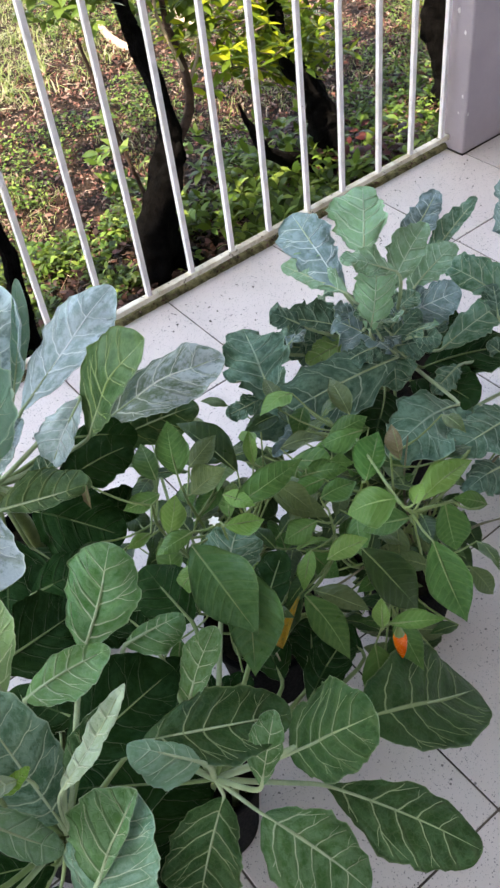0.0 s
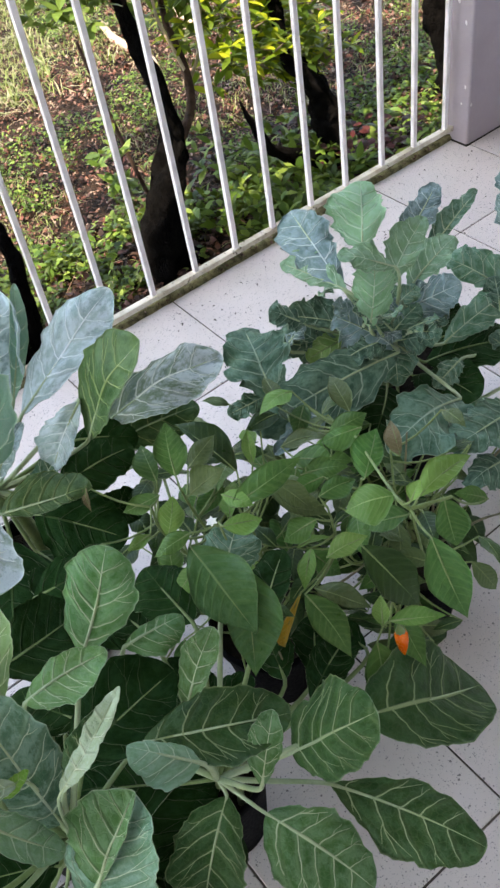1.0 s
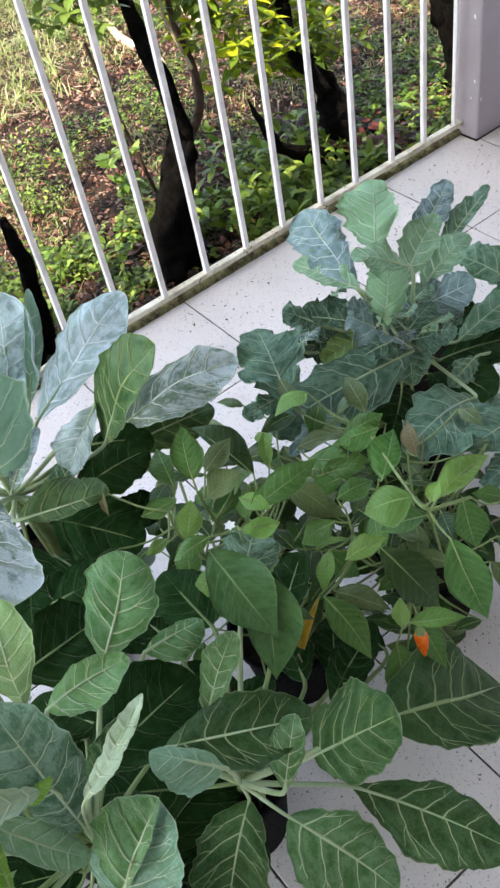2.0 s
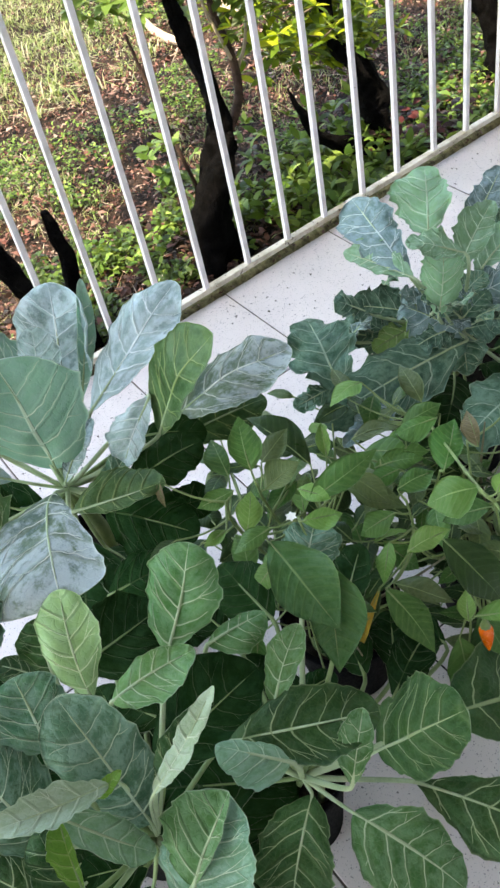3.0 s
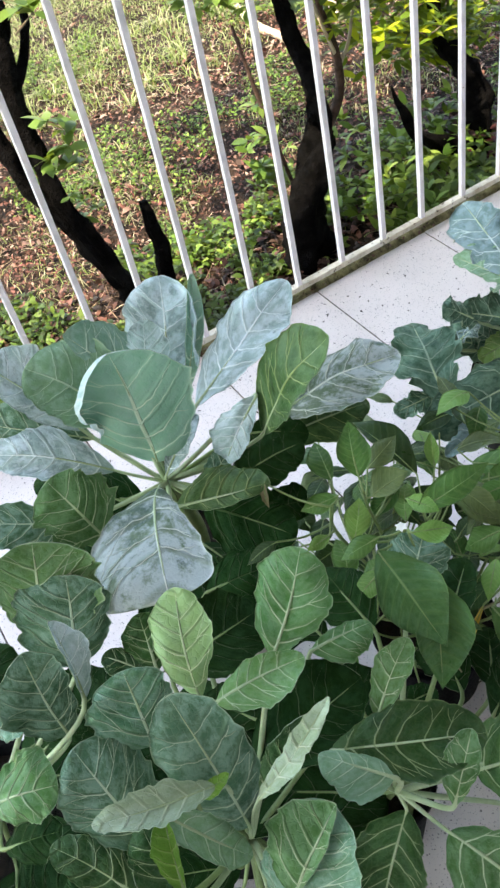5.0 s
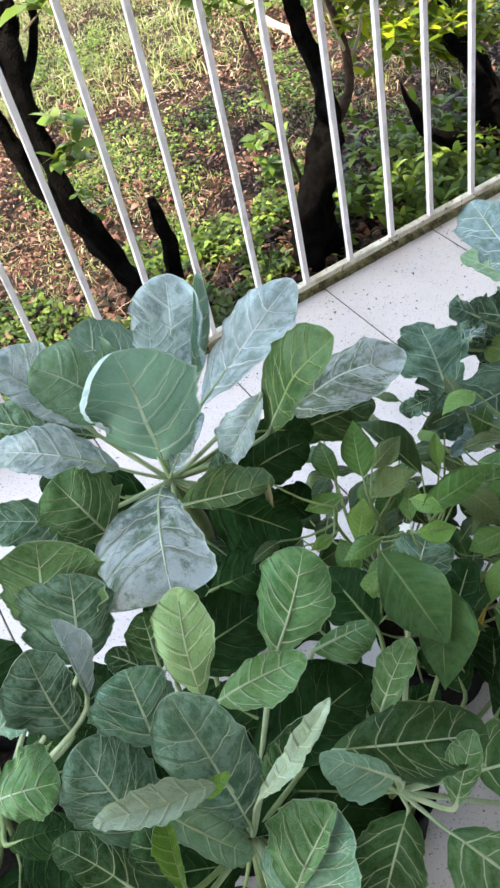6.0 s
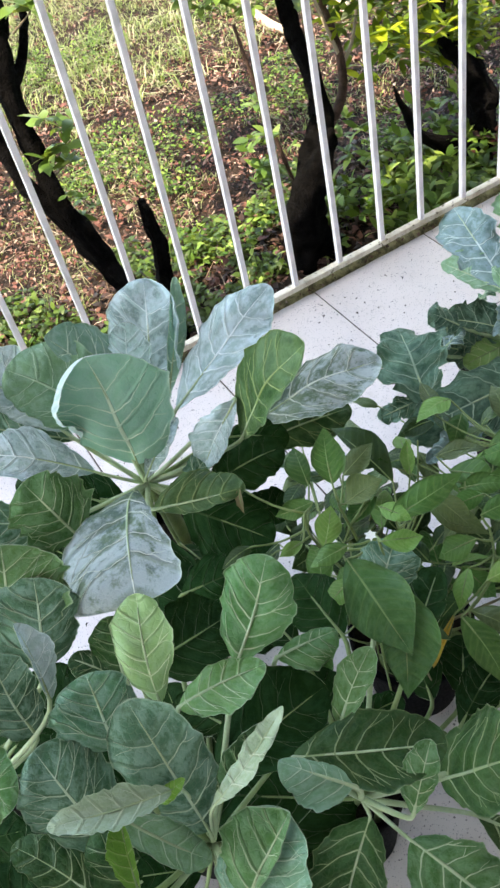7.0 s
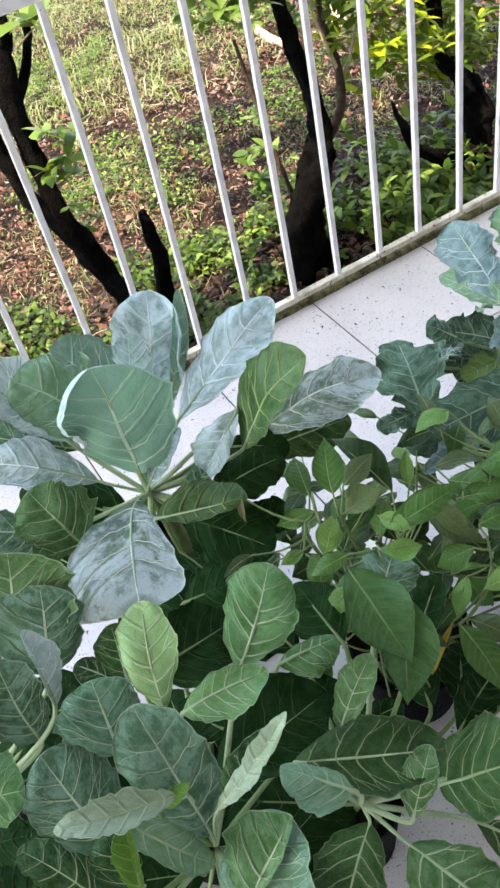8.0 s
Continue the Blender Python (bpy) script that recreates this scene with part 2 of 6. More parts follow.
MOSS = plain("moss_and_dirt", (0.060, 0.054, 0.026), (0.300, 0.270, 0.140), 55, 0.95, 0.9, 0.008, 0.2)
CEILING = plain("white_ceiling_paint", (0.56, 0.54, 0.53), (0.62, 0.60, 0.59), 6, 0.8, 0.1)
HOUSE = plain("pale_wall_paint", (0.46, 0.43, 0.44), (0.52, 0.49, 0.50), 5, 0.75, 0.2)
COLUMN = plain("lavender_grey_paint", (0.335, 0.288, 0.325), (0.380, 0.328, 0.365), 9, 0.55, 0.15)
PETAL = plain("white_petal", (0.75, 0.75, 0.68), (0.82, 0.82, 0.76), 90, 0.5)
FRUIT = plain("orange_pepper_skin", (0.800, 0.120, 0.008), (0.860, 0.190, 0.012), 60, 0.22, 0.05)


def paint_material():
    """White enamel on iron, with grime and rust spots."""
    k = Nodes("white_enamel")
    grime, fleck = k.noise(22.0, 6.0), k.noise(120.0, 4.0)
    col = k.mix(k.ramp(grime, 0.42, 0.75), (0.81, 0.770, 0.79), (0.63, 0.60, 0.60))
    rust = k.math("MULTIPLY", k.ramp(fleck, 0.70, 0.76), k.ramp(k.noise(9.0, 2.0), 0.45, 0.6))
    col = k.mix(rust, col, (0.16, 0.11, 0.08))
    k.bump(k.math("ADD", grime, fleck), 0.25, 0.001)
    return k.finish(col, 0.42)


def rail_material():
    """White enamel, stained yellow-brown and rusted through in patches."""
    k = Nodes("stained_rail_enamel")
    stain, fleck = k.noise(14.0, 7.0, rough=0.7), k.noise(75.0, 5.0)
    col = k.mix(k.ramp(stain, 0.38, 0.66), (0.70, 0.66, 0.57), (0.40, 0.34, 0.25))
    col = k.mix(k.ramp(fleck, 0.60, 0.68), col, (0.10, 0.075, 0.05))
    k.bump(k.math("ADD", stain, fleck), 0.5, 0.002)
    return k.finish(col, 0.6)


def terrazzo_material():
    """White terrazzo with small grey and black chips and faint stains."""
    k = Nodes("white_terrazzo")
    where = k.where()
    col = k.mix(k.ramp(k.noise(6.0, 5.0), 0.3, 0.7), (0.640, 0.590, 0.580), (0.700, 0.645, 0.635))
    for scale, share, tone in ((330.0, 0.74, (0.20, 0.19, 0.20)), (200.0, 0.91, (0.10, 0.095, 0.10)), (480.0, 0.62, (0.36, 0.34, 0.35))):
        cell = k.add("ShaderNodeTexVoronoi")
        cell.inputs["Scale"].default_value = scale
        k.put(cell.inputs["Vector"], where)
        pick = k.add("ShaderNodeSeparateColor")
        k.put(pick.inputs[0], cell.outputs["Color"])
        size = k.ramp(pick.outputs[1], 0.0, 1.0, 0.12, 0.36)
        chip = k.math("MULTIPLY", k.math("GREATER_THAN", pick.outputs[0], share), k.math("LESS_THAN", cell.outputs["Distance"], size))
        col = k.mix(k.math("MULTIPLY", chip, 0.85), col, tone)
    col = k.mix(k.math("MULTIPLY", k.ramp(k.noise(11.0, 7.0, rough=0.7), 0.58, 0.75), 0.35), col, (0.42, 0.38, 0.34))
    k.bump(k.noise(40.0, 4.0), 0.06, 0.001)
    return k.finish(col, k.ramp(k.noise(15.0, 3.0), 0.3, 0.7, 0.30, 0.48))


def litter_material(name, tones, rough=0.7, share=0.0):
    """Loose leaves: every piece takes one of the tones."""
    k = Nodes(name)
    r = k.add("ShaderNodeValToRGB")
    r.color_ramp.interpolation = "CONSTANT"
    while len(r.color_ramp.elements) < len(tones):
        r.color_ramp.elements.new(1.0)
    for n, (e, tone) in enumerate(zip(r.color_ramp.elements, tones)):
        e.position, e.color = n / len(tones), (*tone, 1)
    k.put(r.inputs[0], k.island())
    col = k.mix(k.math("MULTIPLY", k.noise(90.0, 3.0), 0.35), r.outputs[0], (0.05, 0.04, 0.03))
    k.finish(col, rough, 0.15)
    if share:
        k.glow_through(k.mix(0.4, col, (0.35, 0.45, 0.03)), share)
    return k.mat


WHITE = paint_material()
RAIL = rail_material()
TERRAZZO = terrazzo_material()
GROUT = plain("brown_grout", (0.018, 0.015, 0.013), (0.140, 0.112, 0.095), 4, 0.9, 0.5)
EARTH = plain("leaf_mould_earth", (0.006, 0.004, 0.003), (0.030, 0.018, 0.012), 14, 0.95, 0.8, 0.02, 0.2)
DEAD = litter_material("dead_leaves", [(0.105, 0.040, 0.030), (0.16, 0.072, 0.055), (0.060, 0.026, 0.019), (0.19, 0.115, 0.095), (0.095, 0.040, 0.032), (0.14, 0.054, 0.045), (0.04, 0.022, 0.017), (0.27, 0.20, 0.165)])
# dead leaves again, darkened: the shade by the porch is in these tones
SHADED_DEAD = litter_material("shaded_dead_leaves", [(0.020, 0.010, 0.008), (0.045, 0.020, 0.016), (0.012, 0.008, 0.006), (0.065, 0.028, 0.022), (0.030, 0.014, 0.012), (0.13, 0.060, 0.048)], 0.5)
# weed greens with the shade at the porch's foot painted in
WEEDS = litter_material("shaded_weed_leaves", [(0.024, 0.056, 0.010), (0.046, 0.098, 0.016), (0.012, 0.032, 0.007), (0.085, 0.150, 0.026), (0.032, 0.072, 0.012)], 0.42, 0.28)
COVER = litter_material("ground_cover_leaves", [(0.036, 0.098, 0.014), (0.066, 0.145, 0.022), (0.014, 0.044, 0.008), (0.110, 0.205, 0.036), (0.025, 0.068, 0.012), (0.18, 0.27, 0.06)], 0.42, 0.28)
GRASS = litter_material("grass_blades", [(0.175, 0.255, 0.085), (0.285, 0.325, 0.170), (0.115, 0.185, 0.060), (0.390, 0.380, 0.270), (0.230, 0.305, 0.120)], 0.5, 0.35)
SHRUB = litter_material("shrub_leaves", [(0.090, 0.180, 0.020), (0.320, 0.420, 0.030), (0.030, 0.080, 0.014), (0.520, 0.580, 0.050), (0.120, 0.220, 0.024), (0.050, 0.110, 0.016)], 0.36, 0.5)
STRAW = litter_material("straw_and_twigs", [(0.23, 0.18, 0.13), (0.34, 0.28, 0.21), (0.12, 0.08, 0.055), (0.18, 0.13, 0.09)], 0.8)
GRAVEL = litter_material("gravel_bits", [(0.30, 0.27, 0.25), (0.45, 0.41, 0.38), (0.16, 0.14, 0.13), (0.22, 0.17, 0.13)], 0.85)
CRUMB = plain("dark_crumbs", (0.010, 0.008, 0.007), (0.030, 0.024, 0.018), 80, 0.95)
SHRUB_DARK = litter_material("green_shrub_leaves", [(0.070, 0.150, 0.030), (0.110, 0.200, 0.045), (0.040, 0.095, 0.020), (0.140, 0.230, 0.060)], 0.36, 0.3)
RED = litter_material("red_seedlings", [(0.028, 0.003, 0.005), (0.050, 0.005, 0.008), (0.016, 0.003, 0.004)], 0.6)


# ---- building helpers ----
def link_mesh(name, bm, materials, smooth=True):
    me = bpy.data.meshes.new(name)
    bm.normal_update()
    bm.to_mesh(me)
    bm.free()
    for m in materials if isinstance(materials, (list, tuple)) else [materials]:
        me.materials.append(m)
    me.polygons.foreach_set("use_smooth", [smooth] * len(me.polygons))
    return new(name, me)


def under(ob, parent):
    """Hangs a mesh object, built in world coordinates, under a thing or a part."""
    ob.parent = parent
    world_m = Matrix.Identity(4)
    up = parent
    while up:
        world_m = up.matrix_parent_inverse @ up.matrix_basis @ world_m
        up = up.parent
    ob.matrix_parent_inverse = world_m.inverted()
    return ob


def part(name, bm, material, parent, label="", smooth=True):
    """One mesh object under a thing or under a part."""
    ob = under(link_mesh(name, bm, material, smooth), parent)
    if label:
        tagged(ob, label)
    return ob


def thing(name, at, label, category, group="", kind=""):
    e = new(name)
    e.empty_display_size = 0.05
    e.matrix_basis = Matrix.Translation(at)
    return tagged(e, label, category, group, kind)


def box(bm, lo, hi, bevel=0.0):
    made = bmesh.ops.create_cube(bm, size=1.0)
    vs = made["verts"]
    for v in vs:
        v.co = Vector([l + (h - l) * (c + 0.5) for l, h, c in zip(lo, hi, v.co)])
    if bevel:
        es = list({e for v in vs for e in v.link_edges})
        bmesh.ops.bevel(bm, geom=es, offset=bevel, segments=2, affect="EDGES", profile=0.5)


def tube(bm, points, sides=8, knobby=0.0, closed=True):
    """A round limb along points of (x, y, z, radius)."""
    pts = [Vector(p[:3]) for p in points]
    rings = []
    first = (pts[1] - pts[0]).normalized()
    side = first.cross(Vector((1, 0, 0)) if abs(first.x) < 0.7 else Vector((0, 1, 0))).normalized()
    for n, p in enumerate(pts):
        d = (pts[min(n + 1, len(pts) - 1)] - pts[max(n - 1, 0)]).normalized()
        side = (side - d * side.dot(d)).normalized()
        other = d.cross(side)
        ring = []
        for k in range(sides):
            a = 2 * math.pi * k / sides
            r = points[n][3]
            if knobby:
                r *= 1 + knobby * (noise.noise(Vector((p.x * 9 + 1.3 * math.cos(a), p.y * 9 + 1.3 * math.sin(a), p.z * 11))) + 0.5 * noise.noise(Vector((3.1 * math.cos(a), 3.1 * math.sin(a), p.z * 34 + p.x * 9))))
            ring.append(bm.verts.new(p + side * (math.cos(a) * r) + other * (math.sin(a) * r)))
        rings.append(ring)
    for a, b in zip(rings, rings[1:]):
        for k in range(sides):
            bm.faces.new((a[k], a[(k + 1) % sides], b[(k + 1) % sides], b[k]))
    if closed:
        bm.faces.new(rings[0][::-1])
        bm.faces.new(rings[-1])


def smooth_line(points, steps):
    """A smooth run of (x, y, z, radius) through the given ones."""
    p = [np.array(q, float) for q in points]
    p = [2 * p[0] - p[1], *p, 2 * p[-1] - p[-2]]
    out = []
    for n in range(1, len(p) - 2):
        for s in range(steps):
            t = s / steps
            q = 0.5 * (2 * p[n] + (p[n + 1] - p[n - 1]) * t + (2 * p[n - 1] - 5 * p[n] + 4 * p[n + 1] - p[n + 2]) * t * t + (3 * p[n] - p[n - 1] - 3 * p[n + 1] + p[n + 2]) * t ** 3)
            out.append((q[0], q[1], q[2], max(q[3], 0.0008)))
    out.append(tuple(p[-2]))
    return out


# ---- leaves ----
def leaf_frame(base, tip, lean):
    base, tip = Vector(base), Vector(tip)
    a = (tip - base).normalized()
    up = (Vector((0, 0, 1)) - a * a.z).normalized()
    n = Matrix.Rotation(radians(lean), 3, a) @ up
    return base, tip, a, n, a.cross(n)


class Blade:
    """A leaf blade as a grid of points over (u along the midrib, v across), with its side veins."""

    def __init__(self, base, tip, lean, wl, wr, bow, fold, ruffle, peak, seed, nu, nv, pointed=False, curl=0.0, veins=7, fat=0.5, thick=0.0009):
        base, tip, a, n, s = leaf_frame(base, tip, lean)
        length = (tip - base).length
        rnd = random.Random(seed)
        self.nu, self.nv, self.thick, self.length = nu, nv, thick, length
        u = (0.5 - 0.5 * np.cos(np.pi * np.arange(nu + 1) / nu))[:, None]
        v = np.linspace(-1, 1, nv + 1)[None, :]
        away, right = np.abs(v), v > 0
        rise, fall = np.clip(u / peak, 0, 1), np.clip((u - peak) / (1 - peak), 0, 1)
        if pointed:
            shape = np.where(u < peak, np.sin(np.pi / 2 * rise) ** 0.8, np.cos(np.pi / 2 * fall ** 0.92) ** 1.12)
        else:
            full, slim = np.sqrt(np.clip(1 - (1 - rise) ** 2, 0, 1)), np.sin(np.pi / 2 * rise) ** 1.15
            low = fat * full + (1 - fat) * slim if fat >= 0 else -fat * rise + (1 + fat) * slim
            shape = np.where(u < peak, low, np.clip(1 - fall ** 2.2, 0, 1) ** 0.55)
        side_w = np.where(right, wr, wl)

        def waves(freqs, sizes):
            total = np.zeros((nu + 1, nv + 1))
            for fr, size in zip(freqs, sizes):
                p0, p1 = rnd.uniform(0, 6.28), rnd.uniform(0, 6.28)
                total += size * np.where(right, np.sin(6.28 * fr * u + p0), np.sin(6.28 * fr * 1.07 * u + p1))
            return total

        lobes = waves((1.6, 3.7, 6.9, 12.5, 19.0), (0.055, 0.042, 0.026, 0.017, 0.010)) * (0.35 if pointed else 0.55 + ruffle * 11)
        if ruffle > 0.08:
            lobes = lobes + waves((9.0, 15.0, 23.0), (0.040, 0.032, 0.022))
        w = side_w * shape * (1 + lobes * away ** 3)
        # where each side vein leaves the midrib, and how far it runs forward
        self.feet, self.ahead = [], []
        for _ in (0, 1):
            feet = [0.05 + 0.78 * ((k + 0.35 + rnd.uniform(-0.14, 0.14)) / veins) ** 0.95 for k in range(veins)]
            self.feet.append(np.array(feet))
            self.ahead.append(rnd.uniform(0.42, 0.62))
        field = np.zeros((nu + 1, nv + 1))
        for k, side in enumerate((False, True)):
            aside = away * side_w * shape
            run = u - self.ahead[k] * (aside + 0.75 * aside ** 2 / max(wl, wr)) / length
            idx = np.interp(run, np.concatenate(([-0.6], self.feet[k], [1.1])), np.concatenate(([-2.0], np.arange(veins), [veins + 0.8])))
            field = np.where(right == side, idx, field)
        pucker = np.abs(np.sin(np.pi * field)) ** 0.8 * (1 - away ** 4) * np.clip(away * 3, 0, 1)
        lift = fold * away ** 1.4 * w + pucker * side_w * shape * (0.050 if not pointed else 0.035)
        q0, q1, q2 = rnd.uniform(0, 6.28), rnd.uniform(0, 6.28), rnd.uniform(1.5, 2.3)
        lift = lift + waves((q2, q2 * 2.3, q2 * 4.1), (ruffle * 1.3, ruffle * 0.8, ruffle * 0.35)) * side_w * away ** 2.3 * np.minimum(1, shape * 2)
        lift = lift + 0.075 * side_w * shape * np.sin(5.2 * u + q0 + 2.2 * v) + 0.03 * side_w * shape * np.sin(11 * u + q1 - 4 * v)
        if fold < 0.2:
            lift = lift - 0.10 * w * away ** 2
        # each margin turns up or down by itself, and the blade twists along its length
        for side in (False, True):
            turn_up, at = rnd.uniform(-0.30, 0.34), rnd.uniform(0.3, 0.9)
            lift = lift + (right == side) * turn_up * side_w * shape * away ** 3.5 * np.exp(-((u - at) / 0.32) ** 2)
        across = v * w * (1 - 0.12 * abs(fold) * away ** 2)
        twist = rnd.uniform(-0.38, 0.38) * (u - 0.3)
        across, lift = across * np.cos(twist) - lift * np.sin(twist), lift * np.cos(twist) + across * np.sin(twist)
        if curl:
            # a rim rolled up and over, so that its pale underside shows
            rolled = (curl * v > 0) & (away > 0.58)
            turn = np.clip(away - 0.58, 0, 1) / 0.42 * np.pi * abs(curl) * np.clip((u - 0.2) / 0.25, 0, 1) + 0.001
            arc = np.clip(away - 0.58, 0, 1) * w
            across = np.where(rolled, np.sign(v) * (0.58 * w + arc * np.sin(turn) / turn), across)
            lift = np.where(rolled, lift + arc * (1 - np.cos(turn)) / turn, lift)
        self.sway = rnd.uniform(-0.035, 0.035) * length
        self.base, self.tip, self.n, self.s, self.bow = np.array(base), np.array(tip), np.array(n), np.array(s), bow
        spine = self.spine(u)
        self.grid = spine[:, 0][:, None, :] + across[..., None] * self.s + lift[..., None] * self.n
        # lying on the tiles, never under them
        low = self.grid[..., 2]
        self.grid[..., 2] = np.where(low < 0.024, 0.005 + 0.019 * np.exp((np.minimum(low, 0.024) - 0.024) / 0.019), low)
        self.u, self.v, self.field, self.shape, self.wide = u, v, field, shape[:, 0], (wl, wr)
        du, dv = np.gradient(self.grid, axis=0), np.gradient(self.grid, axis=1)
        out = np.cross(dv, du)
        size = np.linalg.norm(out, axis=2, keepdims=True)
        self.out = np.where(size > 1e-10, out / np.maximum(size, 1e-12), self.n)
        self.out[0] = self.out[-1] = self.n
        if not curl:
            # the two skins stay apart in the creases as well
            self.out = 0.6 * self.out + self.n
            self.out /= np.maximum(np.linalg.norm(self.out, axis=2, keepdims=True), 1e-9)
        self.rnd = rnd

    def spine(self, u):
        u = np.asarray(u, float)[..., None]
        return self.base + (self.tip - self.base) * u + self.n * (self.bow * self.length * 4 * u * (1 - u)) + self.s * (self.sway * np.sin(np.pi * u))

    def make(self, name, materials):
        nu, nv = self.nu, self.nv
        count = (nu + 1) * (nv + 1)
        ids = np.arange(count).reshape(nu + 1, nv + 1)
        quads = np.stack((ids[1:, :-1], ids[1:, 1:], ids[:-1, 1:], ids[:-1, :-1]), axis=2).reshape(-1, 4)
        rim = np.concatenate((ids[:-1, 0], ids[-1, :-1], ids[:0:-1, -1], ids[0, :0:-1]))
        after = np.roll(rim, -1)
        edge = np.stack((rim, after, after + count, rim + count), axis=1)
        faces = np.concatenate((quads, quads[:, [0, 3, 2, 1]] + count, edge))
        me = bpy.data.meshes.new(name)
        me.from_pydata(np.concatenate((self.grid.reshape(-1, 3), (self.grid - self.out * self.thick).reshape(-1, 3))).tolist(), [], faces.tolist())
        for m in materials:
            me.materials.append(m)
        me.polygons.foreach_set("use_smooth", [True] * len(faces))
        me.polygons.foreach_set("material_index", [0] * len(quads) + [1] * (len(quads) + len(edge)))
        loops = faces.reshape(-1) % count
        along = np.broadcast_to(self.u, ids.shape).reshape(-1)[loops]
        wide = np.broadcast_to(self.v * 0.5 + 0.5, ids.shape).reshape(-1)[loops]
        for layer, x, y in (("UVMap", along, wide), ("veins", self.field.reshape(-1)[loops] + 3.0, wide)):
            me.uv_layers.new(name=layer).data.foreach_set("uv", np.stack((x, y), axis=1).reshape(-1).astype(np.float32))
        return me

    def on(self, array, u, v):
        i = np.clip(np.arccos(np.clip(1 - 2 * u, -1, 1)) / np.pi * self.nu, 0, self.nu - 1e-6)
        j = np.clip((v + 1) / 2 * self.nv, 0, self.nv - 1e-6)
        i0, j0 = i.astype(int), j.astype(int)
        fi, fj = (i - i0)[:, None], (j - j0)[:, None]
        return (array[i0, j0] * (1 - fi) + array[i0 + 1, j0] * fi) * (1 - fj) + (array[i0, j0 + 1] * (1 - fi) + array[i0 + 1, j0 + 1] * fi) * fj

    def ribs(self, thick):
        """Side veins as low ribs on the upper skin, each forking towards the margin: points and faces."""
        verts, faces = [], []

        def rib(u, v, w0, w1):
            u = np.clip(u, 0.0, 0.985)
            p, out = self.on(self.grid, u, v), self.on(self.out, u, v)
            along = np.gradient(p, axis=0)
            side = np.cross(along, out)
            side /= np.maximum(np.linalg.norm(side, axis=1, keepdims=True), 1e-12)
            w = np.linspace(w0, w1, len(u))[:, None]
            n = len(verts)
            for row in np.stack((p - side * w + out * 0.0002, p + out * (0.0007 + 0.35 * w), p + side * w + out * 0.0002), axis=1):
                verts.extend(row.tolist())
            for k in range(len(u) - 1):
                q = n + 3 * k
                faces.extend(((q, q + 3, q + 4, q + 1), (q + 1, q + 4, q + 5, q + 2)))

        r = self.rnd
        for k, sign in enumerate((-1, 1)):
            for foot in self.feet[k]:
                if foot > 0.86:
                    continue
                grow = thick * (1.0 - 0.55 * foot) * r.uniform(0.75, 1.15)
                reach = self.wide[k]
                end, swing = r.uniform(0.82, 0.95), r.uniform(0, 6.28)

                def march(x, slope, u0, x0):
                    """Points from (u0, x0) outwards over the blade, up to the margin."""
                    run = u0 + slope * ((x - x0) + 0.75 * (x ** 2 - x0 ** 2) / max(self.wide)) / self.length
                    run = run + 0.009 * (np.sin(140 * x + swing) - math.sin(140 * x0 + swing)) + 0.004 * (np.sin(420 * x + swing) - math.sin(420 * x0 + swing))
                    half = reach * np.interp(run, self.u[:, 0], self.shape)
                    part_of = x / np.maximum(half, 1e-6)
                    keep = (part_of < end) & (run < 0.97)
                    stop = len(x) if keep.all() else int(np.argmin(keep))
                    return run[:stop], part_of[:stop]

                x = np.linspace(0.0, reach, 26)
                line, out_to = march(x, self.ahead[k], foot, 0.0)
                if len(line) < 4:
                    continue
                rib(line, sign * out_to, grow, grow * 0.30)
                for way in (r.uniform(0.35, 0.7), -r.uniform(0.30, 0.55)):
                    if r.random() < 0.45:
                        continue
                    at = int(len(line) * r.uniform(0.42, 0.72))
                    fork, fork_to = march(np.linspace(x[at], reach, 12), self.ahead[k] + way, line[at], x[at])
                    if len(fork) > 2:
                        rib(fork, sign * fork_to, grow * 0.50, grow * 0.20)
        return verts, faces


COUNT = [0]


